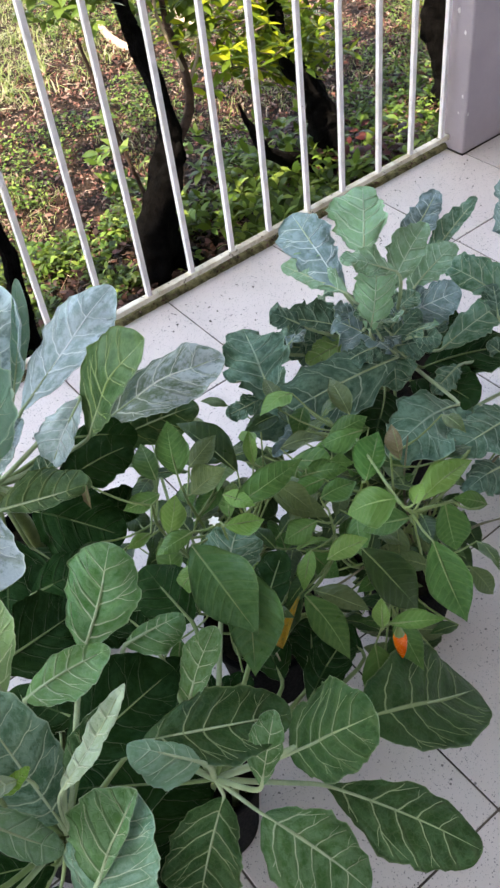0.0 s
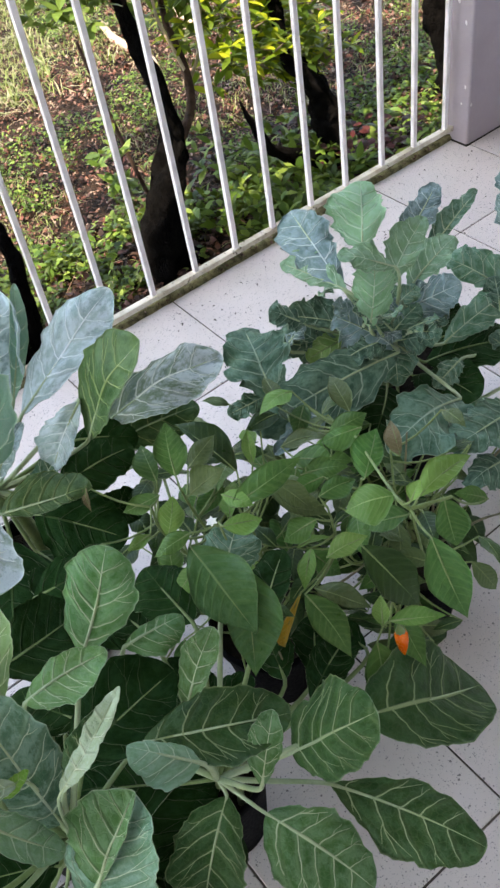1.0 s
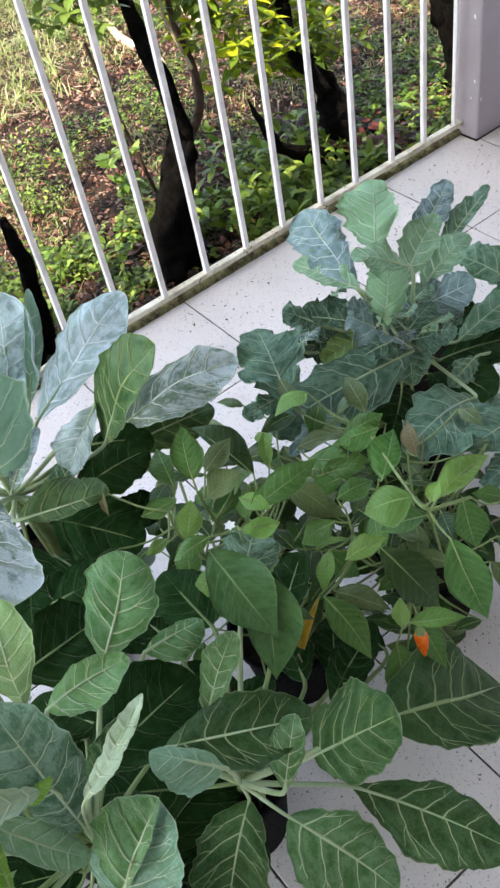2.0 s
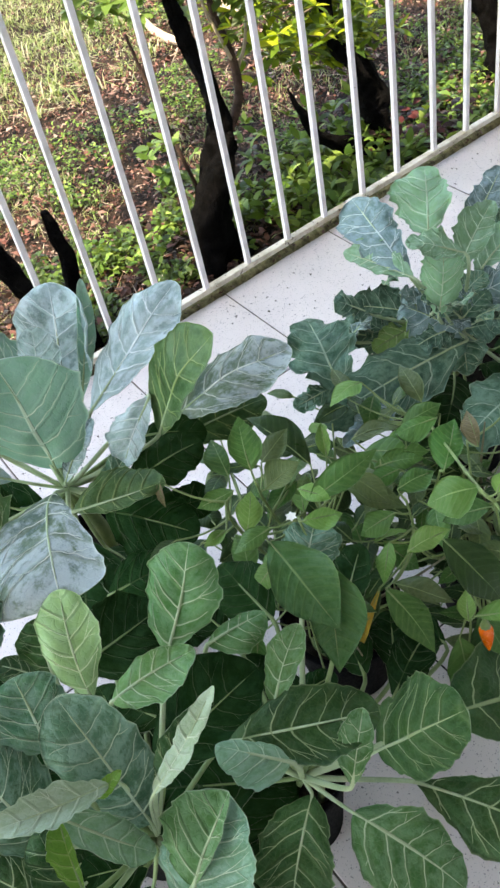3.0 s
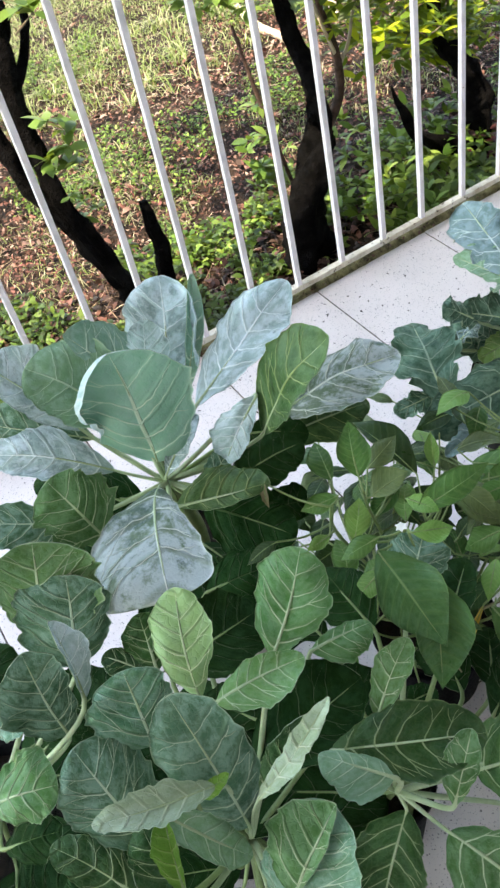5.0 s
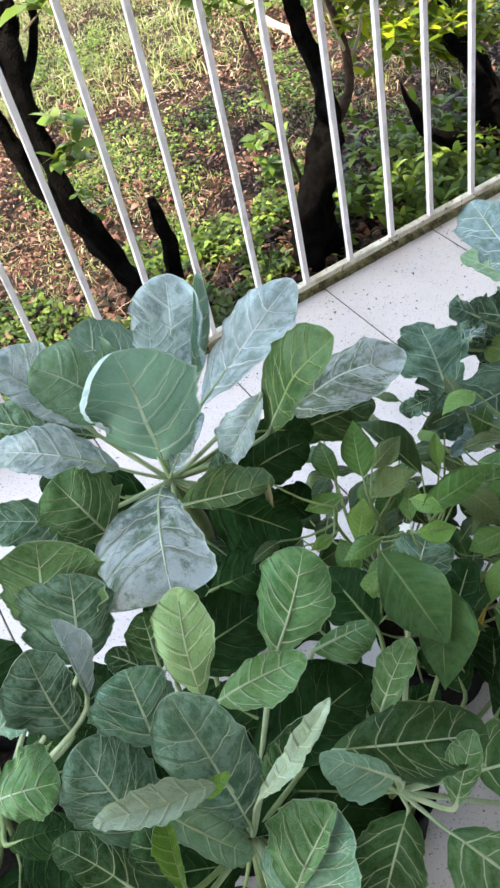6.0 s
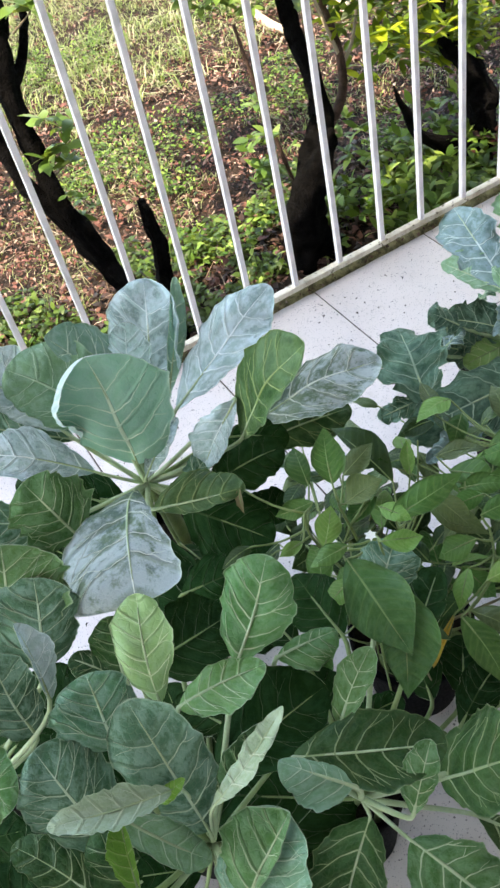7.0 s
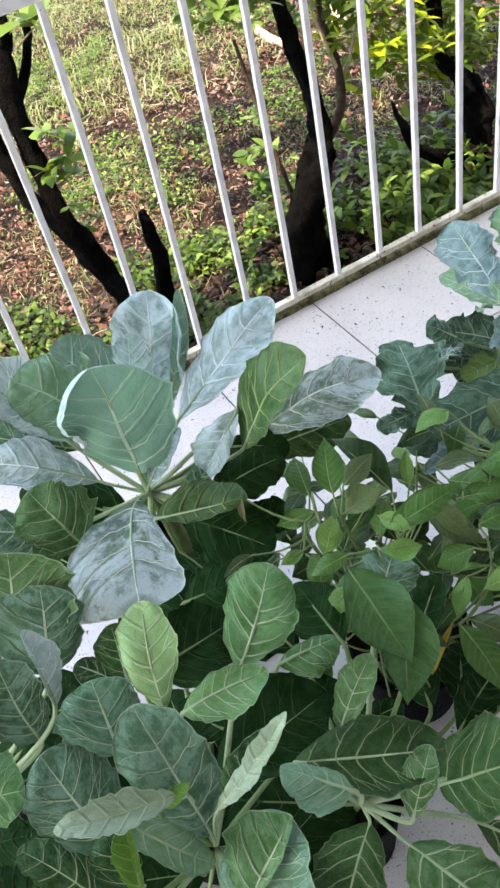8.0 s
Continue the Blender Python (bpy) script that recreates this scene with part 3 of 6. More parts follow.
def collard_leaf(plant, base, tip, lean, wl, wr, bow=0.06, fold=0.05, ruffle=0.04, peak=0.55, tone=0, curl=0.0, fat=0.5, deep=False):
    """A collard leaf: blade, with its side veins and its pale stalk and midrib as parts of it."""
    COUNT[0] += 1
    wl, wr = 1.04 * wl, 1.04 * wr
    size = (Vector(tip) - Vector(base)).length
    fine = (22, 12) if deep else (40, 20)
    blade = Blade(base, tip, lean, wl, wr, bow, fold, ruffle, peak, COUNT[0], fine[0], fine[1] if not curl else 32, False, curl, 4 if size < 0.09 else 5, fat)
    leaf = under(new("leaf", blade.make("leaf", [LEAF[tone], LEAF[1] if curl else LEAF[4] if tone == 4 else UNDER])), plant)
    crown, start = Vector(plant["crown"]), Vector(base)
    reach = (start - crown).length
    pts = []
    r0 = 0.0017 if tone == 4 else 0.0028 if reach > 0.07 else 0.0021
    out_way = Vector(blade.spine(0.06) - blade.spine(0.0)).normalized()
    for k in range(9):
        t = k / 8
        c1 = crown + (start - crown) * 0.4 + Vector((0, 0, -0.05 * reach))
        c2 = start - out_way * 0.12 * reach
        q = crown * (1 - t) ** 3 + c1 * 3 * t * (1 - t) ** 2 + c2 * 3 * t * t * (1 - t) + start * t ** 3
        pts.append((*q, r0 * (1.25 - 0.40 * t)))
    for k in range(1, 12):
        u = k / 12.5
        pts.append((*(blade.spine(u) - blade.n * 0.0004), r0 * 0.55 * (1 - u) + 0.0003))
    bm = bmesh.new()
    tube(bm, pts, 7)
    verts, faces = blade.ribs((0.0004 + 0.0052 * size) * (0.6 if tone == 10 else 1.0))
    made = [bm.verts.new(q) for q in verts]
    for f in faces:
        bm.faces.new([made[k] for k in f]).material_index = 1
    part("petiole", bm, [STALK if tone in (3, 5, 10) else RIB, VEIN_SKIN[tone]], leaf)
    return leaf


def pepper_leaf(plant, base, tip, lean, wl, wr, bow=0.08, fold=0.1, ruffle=0.02, peak=0.45, tone=0):
    """A pointed pepper leaf on a thin stalk."""
    COUNT[0] += 1
    blade = Blade(base, tip, lean, wl, wr, bow, fold, ruffle + 0.02, peak, COUNT[0], 20, 10, True, thick=0.0006)
    leaf = under(new("leaf", blade.make("leaf", [PEPPER[tone], PEPPER_UNDER if tone < 6 else PEPPER[tone]])), plant)
    node = min((Vector(q) for q in NODES), key=lambda q: (q - Vector(base)).length)
    b = Vector(base)
    pts = [(*(node.lerp(b, t) - Vector((0, 0, 0.12 * (node - b).length * math.sin(math.pi * t)))), 0.0016 - 0.0005 * t) for t in (0, 0.25, 0.5, 0.75, 1)]
    pts += [(*(blade.spine(u) - blade.n * 0.0003), 0.0010 * (1 - u) + 0.0002) for u in (0.15, 0.35, 0.6, 0.85)]
    bm = bmesh.new()
    tube(bm, pts, 6)
    part("petiole", bm, STEM, leaf)
    return leaf


# ---- the setting ----
TILE, TILE_X, TILE_Y, JOINT = 0.300, 0.607, 0.003, 0.0030

floor_bm = bmesh.new()
box(floor_bm, (-3.5, -2.3, -0.16), (4.6, 0.030, -0.0018))
floor = tagged(link_mesh("floor", floor_bm, GROUT, False), "white speckled terrazzo tile porch floor", "floor", kind="structure")

moss_bm = bmesh.new()
rnd = random.Random(4)
mossy = []
for i in range(331):
    x = -1.8 + i * 0.01
    mossy.append([moss_bm.verts.new((x, y, z + 0.004 * noise.noise(Vector((x * 60, y * 90, 3))))) for y, z in ((-0.0045, -0.002), (-0.001, 0.005), (0.006, 0.011), (0.016, 0.010), (0.030, -0.02))])
for a, b in zip(mossy, mossy[1:]):
    for k in range(4):
        moss_bm.faces.new((a[k], b[k], b[k + 1], a[k + 1]))
tagged(link_mesh("moss_strip", moss_bm, MOSS), "strip of moss and dirt under the fence rail", "moss", kind="stuff")


def wall(name, lo, hi, material, label, category="wall"):
    bm = bmesh.new()
    box(bm, lo, hi)
    return tagged(link_mesh(name, bm, material, False), label, category, kind="structure")


# Walls and ceiling out of view, placed and toned to set the porch's light.
wall("wall_south", (-3.5, -2.3, 0), (4.6, -2.1, 2.6), HOUSE, "unseen pale wall behind the camera, added to shape the light")
wall("wall_east", (4.6, -2.3, 0), (4.8, 0.1, 2.6), HOUSE, "unseen pale side wall, added to close off the light")
wall("ceiling", (-3.5, -2.3, 2.6), (4.8, 0.12, 2.72), CEILING, "plain white porch ceiling", "ceiling")
col_bm = bmesh.new()
box(col_bm, (1.497, -0.052, -0.16), (1.95, 0.032, 2.6), 0.006)
tagged(link_mesh("column", col_bm, COLUMN, False), "lavender-grey painted square porch column", "column", kind="structure")

dirt_bm = bmesh.new()
for lo, hi in (((1.492, -0.056, -0.003), (1.960, -0.050, 0.002)), ((1.492, -0.056, -0.003), (1.498, 0.000, 0.002))):
    box(dirt_bm, lo, hi, 0.001)
tagged(link_mesh("dirt_line", dirt_bm, CRUMB), "line of black dirt round the column's foot", "dirt", kind="stuff")

# small flat white blobs on the column's left face and front edge
spots_bm = bmesh.new()
rnd = random.Random(8)
for at, size in (((1.495, -0.040, 0.150), 0.005), ((1.495, -0.030, 0.105), 0.004), ((1.505, -0.053, 0.105), 0.005), ((1.495, -0.033, 0.30), 0.006), ((1.495, -0.010, 0.345), 0.007)):
    side = Vector((0, 1, 0)) if at[1] > -0.05 else Vector((1, 0, 0))
    flat_way = Vector((-1, 0, 0)) if at[1] > -0.05 else Vector((0, -1, 0))
    rim = [spots_bm.verts.new(Vector(at) + (side * math.cos(a) * 0.7 + Vector((0, 0, 1)) * math.sin(a) * 1.3) * size * rnd.uniform(0.55, 1.0)) for a in [2 * math.pi * k / 9 for k in range(9)]]
    mid = spots_bm.verts.new(Vector(at) + flat_way * 0.0012)
    for k in range(9):
        spots_bm.faces.new((rim[k], rim[(k + 1) % 9], mid))
tagged(link_mesh("paint_splashes", spots_bm, WHITE), "small white spots on the column's corner", "paint", kind="stuff")

# ---- garden ----
GROUND = -0.13


def ground_height(x, y):
    bump = 0.018 * noise.noise(Vector((x * 2.3, y * 2.3, 0))) + 0.007 * noise.noise(Vector((x * 9, y * 9, 4)))
    return GROUND + bump * min(1.0, max(0.0, y) * 4) + 0.015 * max(0.0, y - 0.6)


def spread(n, near, far):
    return [near * (far / near) ** (k / n) for k in range(n + 1)]


g_bm = bmesh.new()
xs = [-v for v in spread(14, 4.0, 900)[::-1]] + [-3.9 + 0.1 * k for k in range(90)] + spread(14, 5.2, 900)
ys = [0.031 + 0.06 * k for k in range(80)] + spread(16, 4.95, 1500)
grid = [[g_bm.verts.new((x, y, ground_height(x, y) if abs(x) < 8 and y < 8 else ground_height(0, 8))) for y in ys] for x in xs]
for a, b in zip(grid, grid[1:]):
    for k in range(len(ys) - 1):
        g_bm.faces.new((a[k], b[k], b[k + 1], a[k + 1]))
south = [[g_bm.verts.new((x, y, GROUND)) for x in (-900, -3.5, 4.6, 900)] for y in (-1500, -2.301, 0.031)]
for a, b in zip(south, south[1:]):
    for k in range(3):
        if not (k == 1 and a is south[1]):
            g_bm.faces.new((a[k], a[k + 1], b[k + 1], b[k]))
tagged(link_mesh("ground", g_bm, EARTH), "brown garden soil with leaf mould", "ground", kind="structure")


class Bits:
    """Many small pieces in one mesh, gathered as plain lists."""

    def __init__(self):
        self.v, self.f = [], []

    def leaf(self, at, yaw, pitch, length, width, curl, roll=0.0, pts=3):
        m = Matrix.Translation(at) @ Euler((pitch, roll, yaw), "YXZ").to_matrix().to_4x4()
        n = len(self.v)
        self.v.append(m @ Vector((0, 0, 0)))
        for k in range(1, pts + 1):
            u = k / (pts + 1)
            w = width * math.sin(math.pi * u ** 0.9) * 0.5
            z = curl * length * math.sin(math.pi * u)
            for sgn in (-1, 1):
                self.v.append(m @ Vector((sgn * w, length * u, z + abs(curl) * w * 0.6)))
        self.v.append(m @ Vector((0, length, -curl * length * 0.2)))
        self.f.append((n, n + 2, n + 1))
        for k in range(pts - 1):
            b = n + 1 + 2 * k
            self.f.append((b, b + 1, b + 3, b + 2))
        self.f.append((n + 2 * pts - 1, n + 2 * pts, n + 2 * pts + 1))

    def blade(self, at, yaw, lean, length, width):
        dx, dy = math.cos(yaw), math.sin(yaw)
        n = len(self.v)
        p = Vector(at)
        sx, sy = -dy * width * 0.5, dx * width * 0.5
        for u in (0.0, 0.55):
            q = p + Vector((dx * lean * u * u * length, dy * lean * u * u * length, length * u * (1 - 0.25 * min(lean, 1.3) * u)))
            self.v += [q + Vector((sx, sy, 0)) * (1 - 0.35 * u), q - Vector((sx, sy, 0)) * (1 - 0.35 * u)]
        self.v.append(p + Vector((dx * lean * length, dy * lean * length, length * (1 - 0.45 * min(lean, 1.3)))))
        self.f += [(n, n + 1, n + 3, n + 2), (n + 2, n + 3, n + 4)]

    def make(self, name, material):
        me = bpy.data.meshes.new(name)
        me.from_pydata([tuple(q) for q in self.v], [], self.f)
        me.materials.append(material)
        me.polygons.foreach_set("use_smooth", [True] * len(me.polygons))
        return new(name, me)


def density(x, y, seed, scale):
    return noise.noise(Vector((x * scale, y * scale, seed)))


rnd = random.Random(11)
dead, cover, grass, red, straw = Bits(), Bits(), Bits(), Bits(), Bits()


def band(y, lo, hi, soft):
    """1 between lo and hi, falling to 0 within soft outside."""
    return max(0.0, min(1.0, (y - lo) / soft + 1, (hi - y) / soft + 1))


for _ in range(105000):
    x, y = rnd.uniform(-0.4, 3.6), 0.05 + 3.4 * rnd.random() ** 1.2
    thin = 0.25 + 0.75 * band(y, 0.75, 1.45 + 0.25 * (x > 1.3), 0.3)
    if density(x, y, 1.0, 2.2) < -0.10 and rnd.random() < 0.35 or rnd.random() > thin + 0.65 * (y < 0.45) + 0.2 * (x > 1.5):
        continue
    if x < 0.95 and y < 0.50 and rnd.random() < 0.8:
        continue
    size = rnd.uniform(0.006, 0.020) * (1.7 if rnd.random() < 0.07 else 1.0)
    dead.leaf((x, y, ground_height(x, y) + rnd.uniform(0.002, 0.022)), rnd.uniform(0, 6.28), rnd.gauss(0, 0.35), size, size * rnd.uniform(0.25, 0.6), rnd.uniform(-0.25, 0.35), rnd.gauss(0, 0.5), 2)
# litter beside the porch, its colour standing in for the shade there
shaded_dead = Bits()
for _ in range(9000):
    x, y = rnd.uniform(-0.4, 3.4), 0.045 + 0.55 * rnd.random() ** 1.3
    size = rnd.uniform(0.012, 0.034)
    shaded_dead.leaf((x, y, ground_height(x, y) + rnd.uniform(0.010, 0.030)), rnd.uniform(0, 6.28), rnd.gauss(0, 0.3), size, size * rnd.uniform(0.35, 0.65), rnd.uniform(-0.2, 0.3), rnd.gauss(0, 0.4), 2)
for _ in range(260):
    x, y = rnd.uniform(-0.2, 1.49), rnd.uniform(-0.010, 0.02)
    size = rnd.uniform(0.004, 0.014)
    dead.leaf((x, y, 0.013), rnd.uniform(0, 6.28), rnd.gauss(0, 0.2), size, size * rnd.uniform(0.3, 0.6), rnd.uniform(-0.2, 0.3), rnd.gauss(0, 0.3), 2)
for _ in range(4500):
    x, y = rnd.uniform(-0.3, 3.4), 0.06 + 2.4 * rnd.random()
    if density(x, y, 13.0, 3.0) < -0.05:
        continue
    straw.leaf((x, y, ground_height(x, y) + rnd.uniform(0.008, 0.03)), rnd.uniform(0, 6.28), rnd.gauss(0, 0.12), rnd.uniform(0.03, 0.10), rnd.uniform(0.0014, 0.003), rnd.uniform(-0.12, 0.15), 0.0, 4)
for _ in range(27000):
    x, y = rnd.uniform(-0.4, 3.6), 0.05 + 2.9 * rnd.random() ** 1.25
    keep = density(x, y, 7.0, 2.3) + 0.6 * density(x, y, 9.0, 7.0)
    if keep < 0.16 - 0.26 * band(y, 0.0, 0.50, 0.25) - 0.14 * (x > 1.5) + 0.22 * (0.85 < x < 1.5) * (y < 0.6) - 0.10 * (x < 0.55) + 0.20 * (x < 0.85) * (y < 0.42) + 0.45 * (0.45 < x < 0.90) * (y < 0.22) + 0.18 * (x < 0.90) * (y < 0.60) + 0.09 * band(y, 0.72, 1.30, 0.15) * (x < 1.15):
        continue
    h = rnd.uniform(0.01, 0.060)
    tuft = rnd.randint(3, 6)
    y0 = rnd.uniform(0, 6.28)
    big = 1.0 + 0.6 * (y < 0.6)
    for k in range(tuft):
        size = rnd.uniform(0.007, 0.018) * big
        cover.leaf((x + rnd.gauss(0, 0.010), y + rnd.gauss(0, 0.010), ground_height(x, y) + h * rnd.uniform(0.5, 1.0)), y0 + 6.28 * k / tuft + rnd.gauss(0, 0.3), rnd.uniform(-0.4, 0.7), size, size * rnd.uniform(0.35, 0.65), rnd.uniform(0.02, 0.15), rnd.gauss(0, 0.35), 2)
# low weeds at the porch's foot, their greens darkened to stand for shade
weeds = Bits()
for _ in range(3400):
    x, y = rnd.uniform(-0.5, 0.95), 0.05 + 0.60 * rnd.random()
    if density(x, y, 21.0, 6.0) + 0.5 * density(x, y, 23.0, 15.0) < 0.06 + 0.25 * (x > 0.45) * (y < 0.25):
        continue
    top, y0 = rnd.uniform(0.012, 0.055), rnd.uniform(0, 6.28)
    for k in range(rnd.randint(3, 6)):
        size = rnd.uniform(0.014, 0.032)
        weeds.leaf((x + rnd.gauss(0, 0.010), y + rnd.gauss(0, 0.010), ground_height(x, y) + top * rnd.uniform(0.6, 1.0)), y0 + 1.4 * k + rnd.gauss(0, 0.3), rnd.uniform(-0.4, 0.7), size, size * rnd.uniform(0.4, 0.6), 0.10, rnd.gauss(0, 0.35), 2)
# broader seedlings close to the fence
for _ in range(330):
    x, y = rnd.gauss(1.12, 0.20), 0.09 + abs(rnd.gauss(0, 0.20))
    if x < 0.90:
        continue
    y0 = rnd.uniform(0, 6.28)
    top = ground_height(x, y) + rnd.uniform(0.03, 0.11)
    for k in range(rnd.randint(3, 5)):
        size = rnd.uniform(0.024, 0.056)
        cover.leaf((x, y, top), y0 + 1.45 * k, rnd.uniform(-0.5, 0.9), size, size * 0.42, 0.10, rnd.gauss(0, 0.4))
for _ in range(260000):
    x, y = rnd.uniform(-0.4, 4.2), 0.4 + 4.8 * rnd.random() ** 0.8
    edge = 1.40 + 0.30 * max(0.0, x - 0.9) - 0.8 * max(0.0, 0.62 - x)
    if density(x, y, 3.0, 2.6) * 0.8 + 0.35 * density(x, y, 5.0, 9.0) + (y - edge) * 0.7 < rnd.uniform(-0.1, 0.6):
        continue
    grass.blade((x, y, ground_height(x, y) - 0.004), rnd.uniform(0, 6.28), rnd.uniform(0.6, 1.6), rnd.uniform(0.012, 0.042), rnd.uniform(0.0018, 0.004))
# rougher grass further off
for _ in range(70000):
    x, y = rnd.uniform(-7.0, 9.0), 0.1 + 12.0 * rnd.random() ** 1.3
    if -0.4 < x < 3.9 and y < 4.2:
        continue
    grass.blade((x, y, ground_height(min(max(x, -7.9), 7.9), min(y, 7.9)) - 0.004), rnd.uniform(0, 6.28), rnd.uniform(0.5, 1.5), rnd.uniform(0.05, 0.11), rnd.uniform(0.006, 0.014))
# thin blades among the weeds
for _ in range(13000):
    x, y = rnd.uniform(-0.3, 3.4), rnd.uniform(0.12, 1.0)
    if density(x, y, 17.0, 4.0) < -0.05 or y < 0.45 and rnd.random() < 0.8:
        continue
    grass.blade((x, y, ground_height(x, y) - 0.002), rnd.uniform(0, 6.28), rnd.uniform(0.5, 1.6), rnd.uniform(0.015, 0.05), rnd.uniform(0.0015, 0.003))
# coarse tufts at the lawn's edge
for _ in range(50):
    x, y = rnd.gauss(0.85, 0.35), rnd.gauss(1.55, 0.35)
    if y < 1.35:
        continue
    for k in range(rnd.randint(12, 26)):
        grass.blade((x + rnd.gauss(0, 0.02), y + rnd.gauss(0, 0.02), ground_height(x, y) - 0.004), rnd.uniform(0, 6.28), rnd.uniform(0.6, 1.5), rnd.uniform(0.04, 0.10), rnd.uniform(0.003, 0.006))
for _ in range(240):
    x, y = rnd.gauss(1.40, 0.08), 0.15 + abs(rnd.gauss(0, 0.06))
    size = rnd.uniform(0.02, 0.045)
    red.leaf((x, y, ground_height(x, y) + rnd.uniform(0.03, 0.11)), rnd.uniform(0, 6.28), rnd.uniform(-0.2, 0.5), size, size * 0.5, 0.1, rnd.gauss(0, 0.3))
tagged(dead.make("leaf_litter", DEAD), "dry brown fallen leaves over the soil", "leaf litter", kind="stuff")
tagged(shaded_dead.make("wet_leaf_litter", SHADED_DEAD), "reddish-brown fallen leaves beside the porch, coloured darker for shade", "leaf litter", kind="stuff")
tagged(weeds.make("low_weeds", WEEDS), "low green weeds beside the porch, coloured darker for shade", "weeds", kind="stuff")
tagged(cover.make("ground_cover", COVER), "low green weeds and seedlings on the ground", "ground cover", kind="stuff")
tagged(grass.make("grass", GRASS), "sunlit yellow-green lawn grass", "grass", kind="stuff")
gravel = Bits()
for _ in range(900):
    x, y = rnd.gauss(0.70, 0.16), 0.045 + abs(rnd.gauss(0, 0.05))
    size = rnd.uniform(0.004, 0.011)
    gravel.leaf((x, y, ground_height(x, y) + rnd.uniform(0.004, 0.02)), rnd.uniform(0, 6.28), rnd.gauss(0, 0.3), size, size * rnd.uniform(0.6, 0.9), rnd.uniform(0.2, 0.5), rnd.gauss(0, 0.3), 2)
tagged(gravel.make("gravel", GRAVEL), "pale grey gravel bits beside the fence", "gravel", kind="stuff")
tagged(straw.make("fallen_twigs", STRAW), "pale dry twigs and straw on the soil", "twigs", kind="stuff")
tagged(red.make("red_seedlings", RED), "dark red seedlings near the fence", "seedlings", kind="stuff")


def shrub(label, limbs, crowns, seed, leaves=SHRUB, broad=0.32):
    """A shrub: knobby dark trunk and limbs, and a crown of many loose leaves round the given centres."""
    base = limbs[0][0]
    top = thing("shrub", (base[0], base[1], GROUND), label, "shrub", "shrubs behind the fence")
    r = random.Random(seed)
    for n, limb in enumerate(limbs):
        bm = bmesh.new()
        tube(bm, smooth_line(limb, 7), 14, 0.7 if limb[0][3] > 0.015 else 0.2)
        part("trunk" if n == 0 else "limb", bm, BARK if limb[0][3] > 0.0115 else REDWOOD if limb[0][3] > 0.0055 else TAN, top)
    bits = Bits()
    for (cx, cy, cz, rx, rz, count, size) in crowns:
        for _ in range(count):
            while True:
                q = Vector((r.uniform(-1, 1), r.uniform(-1, 1), r.uniform(-1, 1)))
                if q.length < 1 and q.length > 0.25:
                    break
            at = Vector((cx + q.x * rx, cy + q.y * rx, cz + q.z * rz))
            if at.y < 0.05:
                continue
            turn = r.uniform(0, 6.28)
            tip = at + Vector((math.cos(turn), math.sin(turn), r.uniform(0.1, 0.9))) * size * 0.6
            for k in range(r.randint(5, 8)):
                s = size * r.uniform(0.6, 1.15)
                bits.leaf(tip, turn + 2.4 * k + r.gauss(0, 0.3), r.uniform(-0.5, 0.7), s, s * broad * r.uniform(0.8, 1.2), r.uniform(0.0, 0.15), r.gauss(0, 0.3))
            if r.random() < 0.5 and cz < 1.0:
                twig = bmesh.new()
                tube(twig, [(*at, 0.0022), (*at.lerp(tip, 0.6), 0.0018), (*tip, 0.001)], 5)
                part("twig", twig, TWIG, top)
    if crowns:
        ob = bits.make("crown", leaves)
        ob.parent = top
        ob.matrix_parent_inverse = top.matrix_basis.inverted()
    return top


shrub("dark knobby shrub trunk with forked limbs and sparse green leaves", [
    [(0.775, 0.26, -0.17, 0.078), (0.752, 0.255, -0.10, 0.060), (0.752, 0.25, -0.011, 0.047), (0.80, 0.275, 0.064, 0.039), (0.885, 0.33, 0.133, 0.032)],
    [(0.875, 0.325, 0.12, 0.030), (0.901, 0.37, 0.231, 0.022), (0.898, 0.42, 0.307, 0.020), (0.885, 0.43, 0.381, 0.018), (0.88, 0.45, 0.452, 0.016), (0.84, 0.50, 0.80, 0.012), (0.80, 0.55, 1.3, 0.008)],
    [(0.890, 0.330, 0.135, 0.0114), (0.975, 0.38, 0.186, 0.0108), (1.001, 0.42, 0.264, 0.0098), (0.998, 0.45, 0.339, 0.0084), (0.999, 0.47, 0.412, 0.0075), (1.02, 0.52, 0.9, 0.006)],
    [(1.000, 0.415, 0.250, 0.0050), (0.978, 0.42, 0.320, 0.0042), (0.965, 0.44, 0.385, 0.0040), (0.973, 0.46, 0.430, 0.0036), (0.99, 0.5, 0.8, 0.003)],
    [(1.000, 0.41, 0.230, 0.0050), (1.040, 0.42, 0.270, 0.0042), (1.072, 0.44, 0.317, 0.0036), (1.12, 0.47, 0.40, 0.003)],
    [(0.80, 0.27, -0.12, 0.006), (0.78, 0.34, 0.06, 0.005), (0.755, 0.38, 0.25, 0.005), (0.74, 0.42, 0.42, 0.004)],
], [(0.84, 0.52, 0.62, 0.26, 0.14, 60, 0.065), (0.76, 0.42, 0.50, 0.09, 0.07, 26, 0.05), (0.74, 0.36, 0.12, 0.05, 0.14, 12, 0.04), (0.98, 0.50, 0.42, 0.09, 0.07, 14, 0.05), (0.9, 0.75, 1.75, 0.55, 0.4, 22, 0.085)], 1, SHRUB_DARK, 0.42)
